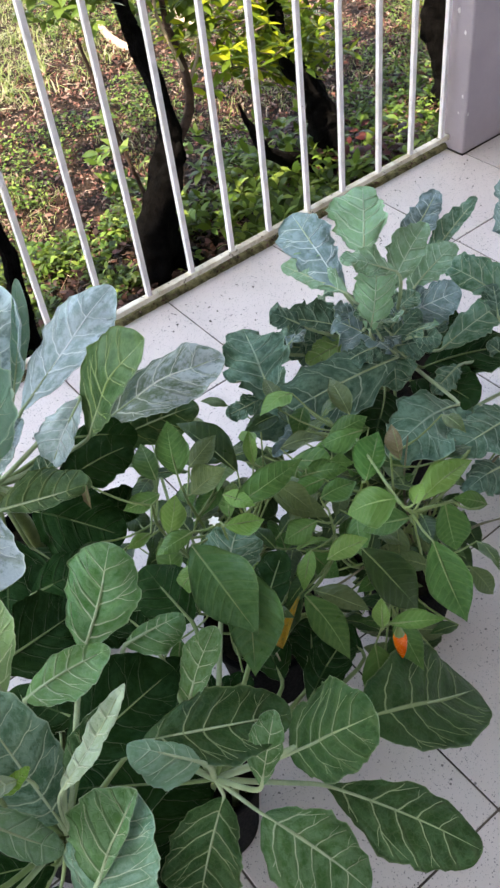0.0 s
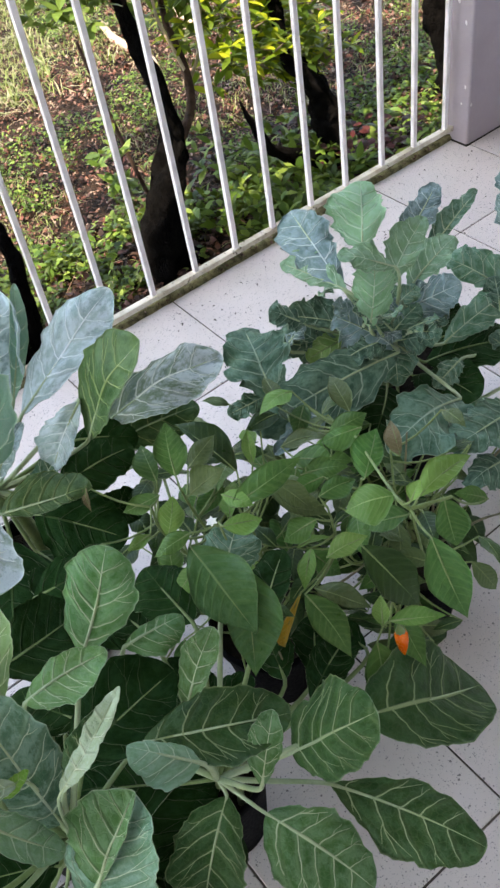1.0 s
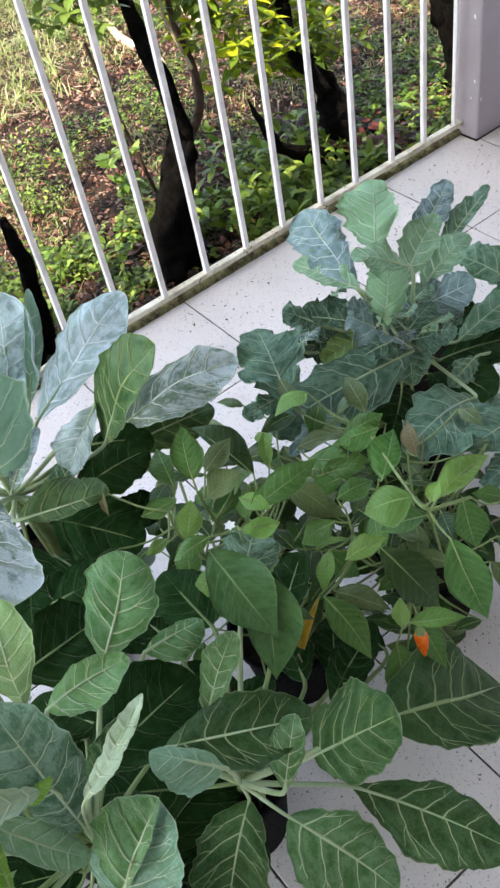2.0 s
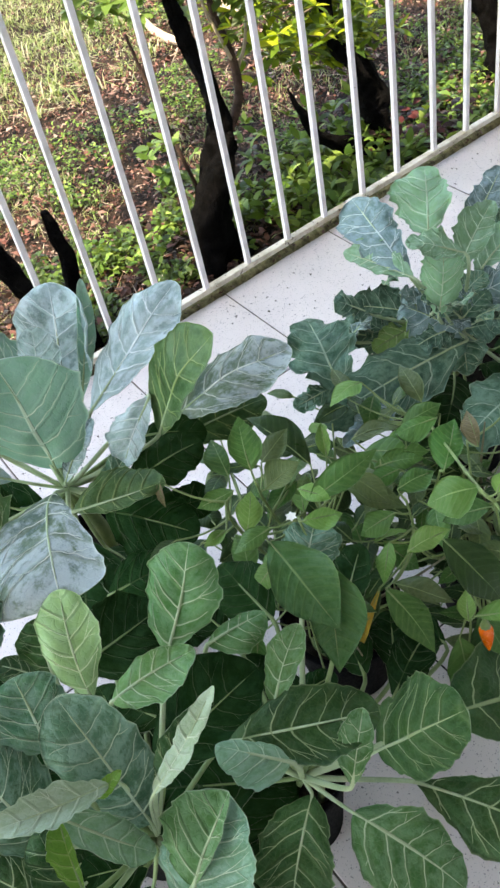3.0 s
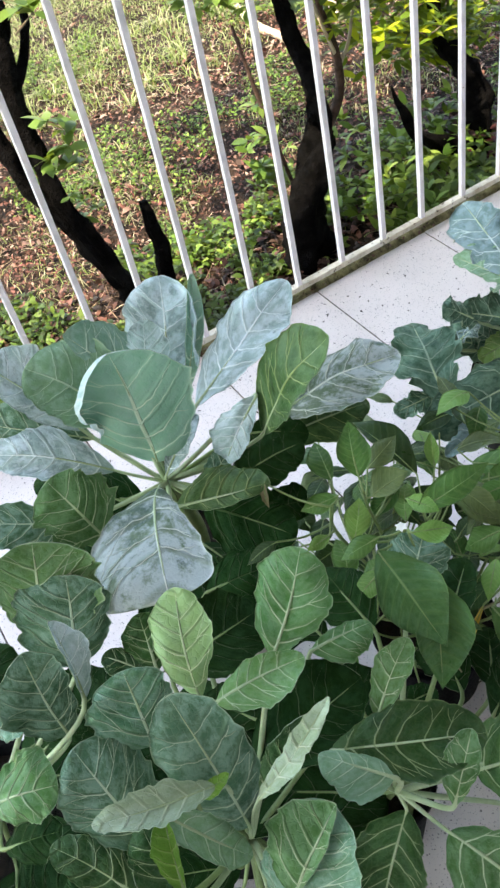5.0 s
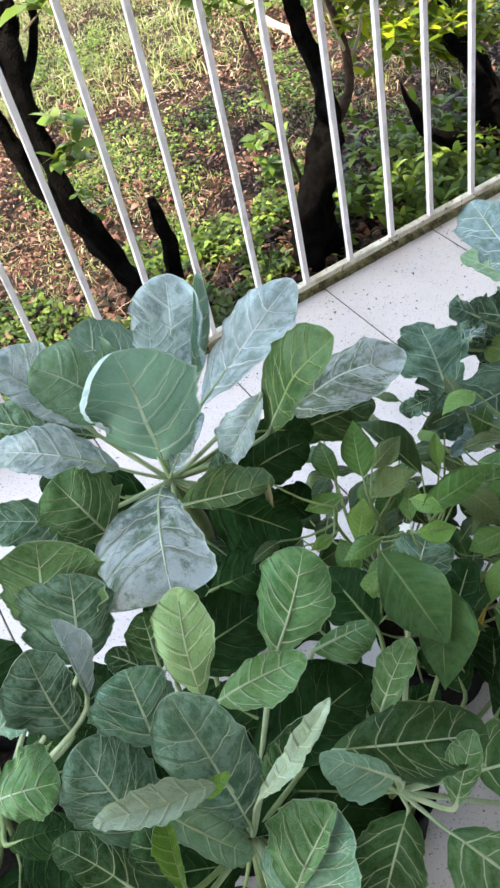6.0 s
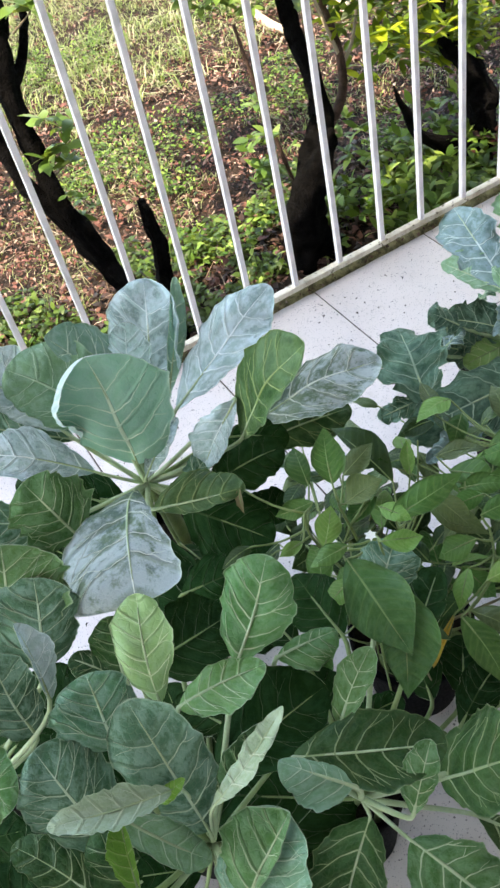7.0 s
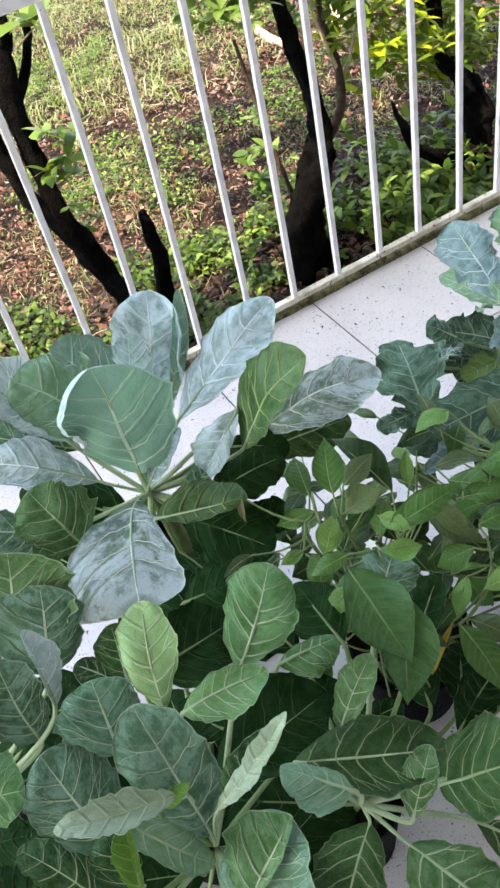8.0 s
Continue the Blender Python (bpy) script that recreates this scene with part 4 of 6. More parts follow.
shrub("leafy shrub with a thick dark trunk and yellow-green leaves", [
    [(1.335, 0.29, -0.17, 0.050), (1.342, 0.30, -0.10, 0.042), (1.342, 0.30, -0.009, 0.036), (1.343, 0.32, 0.065, 0.034), (1.309, 0.33, 0.159, 0.025), (1.264, 0.36, 0.232, 0.018), (1.26, 0.42, 0.6, 0.012)],
    [(1.30, 0.295, -0.08, 0.024), (1.139, 0.28, 0.032, 0.017), (1.070, 0.272, 0.145, 0.009), (1.045, 0.268, 0.205, 0.003)],
], [(1.22, 0.48, 0.30, 0.22, 0.18, 190, 0.056), (1.36, 0.44, 0.17, 0.13, 0.10, 80, 0.050), (1.45, 0.65, 0.55, 0.30, 0.20, 120, 0.065), (1.5, 0.8, 1.7, 0.5, 0.4, 12, 0.085)], 2)
shrub("bare dark trunk of a garden shrub beside the column", [
    [(1.88, 0.34, -0.17, 0.052), (1.87, 0.35, -0.05, 0.042), (1.86, 0.38, 0.10, 0.040), (1.87, 0.40, 0.25, 0.036), (1.9, 0.45, 1.0, 0.02)],
], [(2.1, 0.7, 1.7, 0.5, 0.4, 90, 0.085)], 3)
shrub("leaning dark shrub limb with a broken stump beside it", [
    [(0.30, 0.19, -0.17, 0.0349), (0.275, 0.20, 0.06, 0.0257), (0.253, 0.21, 0.128, 0.0232), (0.22, 0.23, 0.222, 0.0216), (0.199, 0.25, 0.317, 0.0199), (0.199, 0.28, 0.429, 0.0183), (0.20, 0.30, 0.513, 0.0216), (0.216, 0.33, 0.594, 0.0232), (0.236, 0.35, 0.662, 0.0208), (0.27, 0.4, 1.1, 0.0149)],
    [(0.205, 0.305, 0.52, 0.0133), (0.25, 0.33, 0.555, 0.0100), (0.279, 0.35, 0.596, 0.0083), (0.295, 0.37, 0.637, 0.0075), (0.31, 0.4, 0.9, 0.0050)],
    [(0.215, 0.235, 0.23, 0.0183), (0.157, 0.26, 0.359, 0.0166), (0.144, 0.28, 0.453, 0.0149), (0.133, 0.30, 0.593, 0.0133), (0.10, 0.35, 1.0, 0.0100)],
    [(0.35, 0.215, -0.17, 0.0249), (0.356, 0.22, 0.003, 0.0183), (0.371, 0.23, 0.114, 0.0158), (0.367, 0.235, 0.201, 0.0124), (0.365, 0.24, 0.240, 0.0075)],
], [(0.225, 0.235, 0.42, 0.035, 0.05, 7, 0.046), (0.23, 0.25, 0.27, 0.04, 0.05, 5, 0.03), (0.240, 0.290, 0.612, 0.012, 0.012, 2, 0.075), (0.2, 0.75, 1.75, 0.5, 0.4, 32, 0.085)], 4, SHRUB_DARK, 0.48)


def fallen_branch(start, end, thick):
    """A dry pale branch lying on the ground."""
    a, b = Vector(start), Vector(end)
    e = thing("fallen_branch", tuple(a), "pale dry fallen branch lying on the ground", "branch", "fallen branches")
    bm = bmesh.new()
    side = (b - a).cross(Vector((0, 0, 1))).normalized()
    tube(bm, smooth_line([(*a, thick * 0.8), (*(a.lerp(b, 0.4) + side * 0.02), thick), (*(a.lerp(b, 0.75) - side * 0.012), thick * 0.9), (*b, thick * 0.6)], 6), 9, 0.3)
    part("stick", bm, TAN, e)


fallen_branch((1.467, 1.76, -0.095), (1.383, 1.239, -0.095), 0.016)
fallen_branch((1.785, 1.725, -0.095), (1.633, 1.34, -0.095), 0.017)

# ---- fence ----
BAR_STEP, BAR = 0.1136, 0.0058
fence = thing("metal_fence", (0.6, 0.0, 0.0), "white painted metal bar fence with a rusty bottom rail", "fence", kind="structure")
# how far single bars stand off their even spacing, at foot and head
OFF = {0: (-0.010, -0.004), 1: (0.004, 0.001), 2: (-0.002, 0.006), 3: (-0.010, -0.001), 4: (0.000, 0.003), 8: (-0.005, -0.002), 10: (-0.004, -0.001), 11: (0.002, 0.001), 12: (-0.002, 0.000), 13: (-0.006, -0.005)}
for n in range(-14, 14):
    r = random.Random(n)
    x = BAR_STEP * n
    low, head = OFF.get(n, (r.gauss(0, 0.001), r.gauss(0, 0.002)))
    bm = bmesh.new()
    box(bm, (x - BAR, -BAR, 0.038), (x + BAR, BAR, 0.772), 0.0016)
    for v in bm.verts:
        v.co.x += low + (head - low) * (v.co.z - 0.038) / 0.734
    part("bar", bm, WHITE, fence, smooth=False)
bm = bmesh.new()
box(bm, (-1.7, -0.0085, 0.027), (1.495, 0.0085, 0.040), 0.002)
part("bottom_rail", bm, RAIL, fence, "stained and rusted white bottom rail", False)
bm = bmesh.new()
box(bm, (-1.7, -0.014, 0.770), (1.495, 0.014, 0.795), 0.003)
part("top_rail", bm, WHITE, fence, smooth=False)
for x in (-1.2, -0.3, 0.60, 1.2):
    bm = bmesh.new()
    box(bm, (x - 0.005, -0.005, -0.004), (x + 0.005, 0.006, 0.028), 0.001)
    part("foot", bm, MOSS, fence, smooth=False)


# ---- pots ----
def pot(at, radius, height, label):
    """A black nursery pot: tapered wall with a rolled rim, filled with soil."""
    p = thing("plant_pot", (at[0], at[1], 0.0), label, "plant pot", "plant pots")
    bm = bmesh.new()
    prof = [(0.0, 0.0), (0.74, 0.0), (0.76, 0.01), (0.97, 0.88), (1.0, 0.885), (1.045, 0.90), (1.05, 0.985), (1.03, 1.0), (0.985, 1.0), (0.965, 0.97), (0.95, 0.82)]
    rings = [[bm.verts.new((at[0] + r * radius * math.cos(a), at[1] + r * radius * math.sin(a), z * height)) for a in [2 * math.pi * k / 40 for k in range(40)]] for r, z in prof[1:]]
    bm.faces.new(rings[0][::-1])
    for a, b in zip(rings, rings[1:]):
        for k in range(40):
            bm.faces.new((a[k], a[(k + 1) % 40], b[(k + 1) % 40], b[k]))
    part("pot_body", bm, POT, p)
    bm = bmesh.new()
    rings = []
    for i in range(9):
        rr = radius * 0.955 * i / 8
        rings.append([bm.verts.new((at[0] + rr * math.cos(a), at[1] + rr * math.sin(a), height * 0.86 + 0.010 * noise.noise(Vector((rr * 70 * math.cos(a), rr * 70 * math.sin(a), at[0] * 9))))) for a in [2 * math.pi * k / 32 for k in range(32)]])
    for a, b in zip(rings[1:], rings[2:]):
        for k in range(32):
            bm.faces.new((a[k], a[(k + 1) % 32], b[(k + 1) % 32], b[k]))
    bm.faces.new(rings[1])
    part("soil", bm, SOIL, p)
    return p


def plant(name, label, category, foot, crown, thick, group):
    """A plant's root object, with its main stem from the soil to the crown."""
    e = thing(name, foot, label, category, group)
    e["crown"] = list(crown)
    bm = bmesh.new()
    f, c = Vector(foot), Vector(crown)
    mid = f.lerp(c, 0.5) + Vector((0.012, -0.008, 0))
    tube(bm, smooth_line([(*f, thick * 1.2), (*mid, thick), (*c, thick * 0.8)], 6), 10, 0.12)
    part("stem", bm, CROWN_STEM, e)
    return e


pot((0.02, -0.58), 0.095, 0.19, "round black plastic nursery pot with dark soil")
pot((-0.120, -0.870), 0.088, 0.20, "round black plastic nursery pot with dark soil")
pot((0.022, -0.972), 0.070, 0.18, "round black plastic nursery pot with dark soil")
pot((0.215, -0.850), 0.080, 0.15, "small round black plastic nursery pot with dark soil")
pot((0.435, -0.905), 0.078, 0.15, "round black plastic nursery pot with dark soil")
pot((0.62, -0.66), 0.120, 0.20, "round black plastic nursery pot with dark soil")
pot((-0.40, -0.77), 0.115, 0.21, "round black plastic nursery pot with dark soil")
pot((0.88, -0.84), 0.105, 0.19, "round black plastic nursery pot with dark soil")
LONG = "potted brassicas"
plant_a = plant("collard_plant", "blue-green waxy collard plant with broad round leaves", "collard plant", (0.02, -0.58, 0.155), (0.008, -0.588, 0.36), 0.010, LONG)
plant_b = plant("collard_plant", "collard plant with folded and curled green leaves", "collard plant", (-0.115, -0.90, 0.168), (-0.136, -1.005, 0.32), 0.006, LONG)
plant_g = plant("collard_plant", "collard plant with long-stalked leaves spreading over the floor", "collard plant", (0.022, -0.978, 0.152), (0.010, -1.043, 0.29), 0.006, LONG)
plant_c = plant("broccoli_plant", "broccoli plant with ruffled blue-green leaves", "broccoli plant", (0.62, -0.66, 0.17), (0.625, -0.672, 0.27), 0.010, LONG)
plant_h = plant("broccoli_plant", "broccoli plant with dull bluish leaves in a black pot", "broccoli plant", (0.88, -0.84, 0.16), (0.87, -0.83, 0.20), 0.010, LONG)
plant_f = plant("collard_plant", "collard plant with dark rounded leaves", "collard plant", (-0.40, -0.77, 0.175), (-0.345, -0.80, 0.28), 0.006, LONG)
pepper = thing("pepper_plant", (0.215, -0.855, 0.128), "bushy chili pepper plant with pointed leaves and an orange fruit", "pepper plant")
for end in ((0.030, -1.026, 0.153), (0.058, -1.000, 0.153), (0.005, -1.000, 0.153)):
    bm = bmesh.new()
    c = Vector(plant_g["crown"])
    e = Vector(end)
    tube(bm, smooth_line([(*e, 0.0045), (*(e.lerp(c, 0.5) + Vector((0.012, 0.0, 0.01))), 0.004), (*c, 0.0032)], 5), 8, 0.1)
    part("stem", bm, STALK, plant_g)
STEMS = [
    [(0.215, -0.855, 0.130), (0.134, -0.861, 0.340), (0.158, -0.888, 0.440)],
    [(0.215, -0.855, 0.130), (0.172, -0.806, 0.360), (0.158, -0.813, 0.430)],
    [(0.215, -0.855, 0.130), (0.218, -0.857, 0.300), (0.194, -0.869, 0.420)],
    [(0.440, -0.915, 0.135), (0.353, -1.000, 0.300), (0.320, -1.010, 0.430)],
    [(0.320, -1.010, 0.430), (0.316, -0.991, 0.440), (0.357, -0.885, 0.420)],
    [(0.440, -0.915, 0.135), (0.286, -0.949, 0.300), (0.278, -0.922, 0.390)],
    [(0.440, -0.915, 0.135), (0.287, -1.014, 0.300), (0.233, -1.060, 0.360)],
    [(0.440, -0.915, 0.135), (0.344, -0.908, 0.320), (0.329, -0.924, 0.400)],
    [(0.320, -1.010, 0.430), (0.375, -1.018, 0.410)],
    [(0.215, -0.855, 0.130), (0.137, -0.789, 0.330), (0.125, -0.793, 0.410)],
    [(0.440, -0.915, 0.135), (0.352, -0.899, 0.270), (0.330, -0.841, 0.350)],
    [(0.440, -0.915, 0.135), (0.389, -0.880, 0.280), (0.402, -0.836, 0.360)],
    [(0.440, -0.915, 0.135), (0.386, -0.925, 0.300), (0.402, -0.896, 0.370)],
]
for line in STEMS:
    bm = bmesh.new()
    run = smooth_line([(*q, 0.0024 - 0.0005 * k) for k, q in enumerate(line)], 6)
    tube(bm, run, 7, 0.1)
    part("stem", bm, STEM, pepper)
NODES = []
for line in STEMS:
    run = smooth_line([(*q, 0.004) for q in line], 5)
    NODES += [q[:3] for q in run[3:]]


def flower(at, size):
    bm = bmesh.new()
    for k in range(6):
        a = 2 * math.pi * k / 6
        d, sd = Vector((math.cos(a), math.sin(a), 0.15)), Vector((-math.sin(a), math.cos(a), 0))
        c = Vector(at)
        q = [c, c + d * size * 0.5 + sd * size * 0.34, c + d * size - Vector((0, 0, size * 0.15)), c + d * size * 0.5 - sd * size * 0.34]
        top = [bm.verts.new(v) for v in q]
        low = [bm.verts.new(v - Vector((0, 0, 0.0008))) for v in q]
        bm.faces.new(top)
        bm.faces.new(low[::-1])
        for i in range(4):
            bm.faces.new((top[i], low[i], low[(i + 1) % 4], top[(i + 1) % 4]))
    part("flower", bm, PETAL, pepper, "small white blossom", False)


flower((0.148, -0.892, 0.455), 0.0068)
bm = bmesh.new()
top, end = Vector((0.249, -1.065, 0.335)), Vector((0.247, -1.074, 0.295))
tube(bm, [(*top.lerp(end, u), 0.0076 * w) for u, w in ((0, 0.35), (0.05, 0.75), (0.15, 1.0), (0.4, 0.98), (0.65, 0.72), (0.85, 0.4), (0.96, 0.18), (1.0, 0.05))], 14)
fruit = part("chili", bm, FRUIT, pepper, "ripe orange chili pepper")
bm = bmesh.new()
tube(bm, [(*top.lerp(end, 0.06), 0.006), (*top, 0.0055), (*(top + Vector((0.001, 0.002, 0.008))), 0.0022), (*(top + Vector((0.004, 0.006, 0.022))), 0.0018)], 8)
part("fruit_stalk", bm, STEM, fruit)
collard_leaf(plant_a, (0.009, -0.578, 0.389), (-0.002, -0.592, 0.588), -171, 0.074, 0.068, bow=0.02, fold=0.05, ruffle=0.02, peak=0.62, tone=7, curl=-0.9, fat=0.8)
collard_leaf(plant_a, (0.055, -0.536, 0.420), (0.133, -0.427, 0.530), 12, 0.050, 0.050, bow=0.04, fold=0.1, ruffle=0.02, peak=0.62, tone=1, curl=0.7, fat=0.6)
collard_leaf(plant_a, (0.083, -0.549, 0.440), (0.167, -0.455, 0.530), 39, 0.010, 0.013, bow=0, fold=0.35, ruffle=0.03, peak=0.5, tone=7)
collard_leaf(plant_a, (0.083, -0.567, 0.430), (0.259, -0.533, 0.510), 12, 0.044, 0.038, bow=0.05, fold=0.12, ruffle=0.05, peak=0.6, tone=1, fat=0.3)
collard_leaf(plant_a, (0.128, -0.651, 0.414), (0.206, -0.706, 0.558), 30, 0.05, 0.031, bow=0.05, fold=0.1, ruffle=0.03, peak=0.55, tone=11)
collard_leaf(plant_a, (0.174, -0.601, 0.373), (0.333, -0.659, 0.422), 8, 0.046, 0.05, bow=0.07, fold=0.12, ruffle=0.05, peak=0.55, tone=2)
collard_leaf(plant_a, (0.138, -0.634, 0.460), (0.073, -0.640, 0.390), -31, 0.018, 0.029, bow=0.05, fold=0.3, ruffle=0.06, peak=0.6, tone=1)
collard_leaf(plant_a, (-0.016, -0.656, 0.433), (-0.088, -0.840, 0.489), -8, 0.046, 0.084, bow=0.14, fold=-0.1, ruffle=0.03, peak=0.86, tone=2, fat=-0.7)
collard_leaf(plant_a, (-0.013, -0.685, 0.420), (0.086, -0.735, 0.430), 27, 0.036, 0.013, bow=0.08, fold=0, ruffle=0.06, peak=0.5, tone=11)
collard_leaf(plant_a, (0.030, -0.640, 0.340), (0.104, -0.733, 0.310), 20, 0.042, 0.049, bow=0.08, fold=0, ruffle=0.05, peak=0.5, tone=10)
collard_leaf(plant_a, (0.002, -0.554, 0.450), (-0.078, -0.481, 0.540), -27, 0.042, 0.061, bow=0, fold=0.05, ruffle=0.03, peak=0.62, tone=14, fat=0.8)
collard_leaf(plant_a, (0.031, -0.520, 0.450), (-0.018, -0.471, 0.550), -31, 0.012, 0.049, bow=0.06, fold=0.08, ruffle=0.04, peak=0.6, tone=7)
collard_leaf(plant_a, (0.039, -0.514, 0.440), (0.076, -0.492, 0.530), 29, 0.023, 0.029, bow=0.05, fold=0.1, ruffle=0.03, peak=0.6, tone=1)
collard_leaf(plant_a, (-0.051, -0.514, 0.440), (-0.119, -0.427, 0.540), -22, 0.027, 0.047, bow=0.08, fold=0.05, ruffle=0.04, peak=0.6, tone=1)
collard_leaf(plant_a, (-0.043, -0.516, 0.420), (-0.153, -0.445, 0.470), -27, 0.014, 0.035, bow=0.1, fold=0.05, ruffle=0.06, peak=0.55, tone=6)
collard_leaf(plant_a, (-0.043, -0.564, 0.400), (-0.173, -0.476, 0.450), -25, 0.027, 0.036, bow=0.1, fold=0.05, ruffle=0.06, peak=0.55, tone=1)
collard_leaf(plant_a, (-0.098, -0.665, 0.410), (-0.125, -0.625, 0.500), -20, 0.044, 0.045, bow=0.08, fold=0.05, ruffle=0.1, peak=0.55, tone=9)
collard_leaf(plant_a, (-0.120, -0.577, 0.370), (-0.217, -0.545, 0.420), -27, 0.035, 0.025, bow=0.08, fold=0.05, ruffle=0.05, peak=0.55, tone=6)
collard_leaf(plant_f, (-0.205, -0.777, 0.470), (-0.170, -0.750, 0.560), 31, 0.040, 0.059, bow=0.06, fold=0, ruffle=0.05, peak=0.65, tone=9, fat=0.9)
collard_leaf(plant_f, (-0.193, -0.812, 0.440), (-0.159, -0.780, 0.530), 26, 0.054, 0.035, bow=0.06, fold=0, ruffle=0.06, peak=0.65, tone=6, fat=0.9)
collard_leaf(plant_f, (-0.201, -0.862, 0.460), (-0.193, -0.817, 0.530), 48, 0.008, 0.017, bow=0.06, fold=0.5, ruffle=0.06, peak=0.55, tone=1)
collard_leaf(plant_f, (-0.233, -0.848, 0.400), (-0.229, -0.809, 0.500), 9, 0.039, 0.028, bow=0.08, fold=0.05, ruffle=0.06, peak=0.6, tone=6)
collard_leaf(plant_f, (-0.312, -0.901, 0.460), (-0.253, -0.927, 0.470), 16, 0.036, 0.024, bow=0.1, fold=0.05, ruffle=0.06, peak=0.6, tone=9)
collard_leaf(plant_f, (-0.303, -0.786, 0.380), (-0.243, -0.803, 0.400), 22, 0.022, 0.020, bow=0.1, fold=0.05, ruffle=0.06, peak=0.6, tone=6)
collard_leaf(plant_b, (-0.115, -0.946, 0.490), (-0.087, -0.889, 0.570), 9, 0.026, 0.025, bow=0.05, fold=0.06, ruffle=0.03, peak=0.6, tone=8, fat=0.3)
collard_leaf(plant_b, (-0.168, -0.936, 0.450), (-0.159, -0.885, 0.500), 5, 0.042, 0.033, bow=0.06, fold=0.05, ruffle=0.04, peak=0.62, tone=6, fat=0.9)
collard_leaf(plant_b, (-0.133, -1.019, 0.380), (-0.138, -0.949, 0.530), -2, 0.038, 0.036, bow=0.09, fold=0, ruffle=0.04, peak=0.62, tone=6, fat=0.8)
collard_leaf(plant_b, (-0.211, -0.984, 0.402), (-0.228, -0.914, 0.484), -0, 0.037, 0.044, bow=0.06, fold=0.05, ruffle=0.04, peak=0.6, tone=6, fat=0.9)
collard_leaf(plant_b, (-0.140, -1.010, 0.470), (-0.240, -0.992, 0.500), -17, 0.015, 0.015, bow=0.08, fold=0.3, ruffle=0.09, peak=0.5, tone=4)
collard_leaf(plant_b, (-0.159, -1.005, 0.460), (-0.128, -1.012, 0.480), 20, 0.006, 0.008, bow=0.04, fold=0.3, ruffle=0.03, peak=0.5, tone=5)
collard_leaf(plant_b, (-0.198, -0.989, 0.470), (-0.144, -1.035, 0.360), 15, 0.018, 0.017, bow=0.12, fold=0.05, ruffle=0.05, peak=0.5, tone=14)
collard_leaf(plant_b, (-0.206, -1.046, 0.420), (-0.189, -1.004, 0.470), 10, 0.016, 0.006, bow=0, fold=0.6, ruffle=0.04, peak=0.55, tone=5)
collard_leaf(plant_b, (-0.210, -1.054, 0.410), (-0.210, -0.990, 0.450), 4, 0.024, 0.012, bow=0.06, fold=0.1, ruffle=0.04, peak=0.55, tone=0)
collard_leaf(plant_b, (-0.245, -1.011, 0.380), (-0.289, -0.940, 0.410), -4, 0.018, 0.024, bow=0.1, fold=0.05, ruffle=0.05, peak=0.55, tone=0)
collard_leaf(plant_b, (-0.148, -1.102, 0.390), (-0.070, -1.070, 0.450), 13, 0.036, 0.048, bow=0.06, fold=0.25, ruffle=0.04, peak=0.55, tone=6)
collard_leaf(plant_b, (-0.133, -1.098, 0.410), (-0.069, -1.077, 0.460), 14, 0.038, 0.009, bow=0.06, fold=0.3, ruffle=0.05, peak=0.55, tone=9)
collard_leaf(plant_b, (-0.118, -1.037, 0.460), (-0.035, -1.036, 0.540), 21, 0.010, 0.010, bow=0.05, fold=0.35, ruffle=0.09, peak=0.5, tone=4)
collard_leaf(plant_b, (-0.113, -1.030, 0.450), (-0.051, -1.025, 0.510), 21, 0.012, 0.012, bow=0.05, fold=0.3, ruffle=0.05, peak=0.5, tone=0)
collard_leaf(plant_b, (-0.102, -0.936, 0.450), (-0.020, -0.969, 0.490), 21, 0.017, 0.026, bow=0.1, fold=0.05, ruffle=0.04, peak=0.55, tone=9)
collard_leaf(plant_b, (-0.036, -0.930, 0.450), (0.038, -0.884, 0.510), 15, 0.036, 0.035, bow=0.05, fold=0.06, ruffle=0.05, peak=0.6, tone=9, fat=0.4)
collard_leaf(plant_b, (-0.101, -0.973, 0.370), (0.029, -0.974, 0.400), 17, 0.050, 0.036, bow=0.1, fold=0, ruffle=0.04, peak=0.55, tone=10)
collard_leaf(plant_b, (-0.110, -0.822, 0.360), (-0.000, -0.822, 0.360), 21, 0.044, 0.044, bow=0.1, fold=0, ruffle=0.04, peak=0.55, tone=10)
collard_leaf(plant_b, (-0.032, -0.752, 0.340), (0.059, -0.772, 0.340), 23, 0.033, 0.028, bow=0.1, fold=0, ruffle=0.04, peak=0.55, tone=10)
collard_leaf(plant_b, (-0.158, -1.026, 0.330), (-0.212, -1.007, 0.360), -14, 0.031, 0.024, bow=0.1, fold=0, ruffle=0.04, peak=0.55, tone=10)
collard_leaf(plant_g, (-0.035, -1.011, 0.390), (0.089, -1.082, 0.390), 15, 0.034, 0.033, bow=0.13, fold=0, ruffle=0.03, peak=0.55, tone=15, fat=0.5)
collard_leaf(plant_g, (-0.006, -1.068, 0.400), (-0.051, -1.019, 0.420), -13, 0.028, 0.012, bow=0.1, fold=-0.1, ruffle=0.03, peak=0.35, tone=14)
collard_leaf(plant_g, (0.029, -1.106, 0.360), (0.071, -1.081, 0.420), 8, 0.019, 0.013, bow=0.05, fold=0.15, ruffle=0.05, peak=0.6, tone=9)
collard_leaf(plant_g, (0.085, -1.073, 0.290), (0.159, -1.124, 0.360), 18, 0.051, 0.040, bow=0.08, fold=0.05, ruffle=0.04, peak=0.55, tone=0, fat=0.85)
collard_leaf(plant_g, (0.027, -1.100, 0.280), (0.071, -1.207, 0.220), 10, 0.034, 0.051, bow=0.1, fold=0, ruffle=0.05, peak=0.45, tone=9)
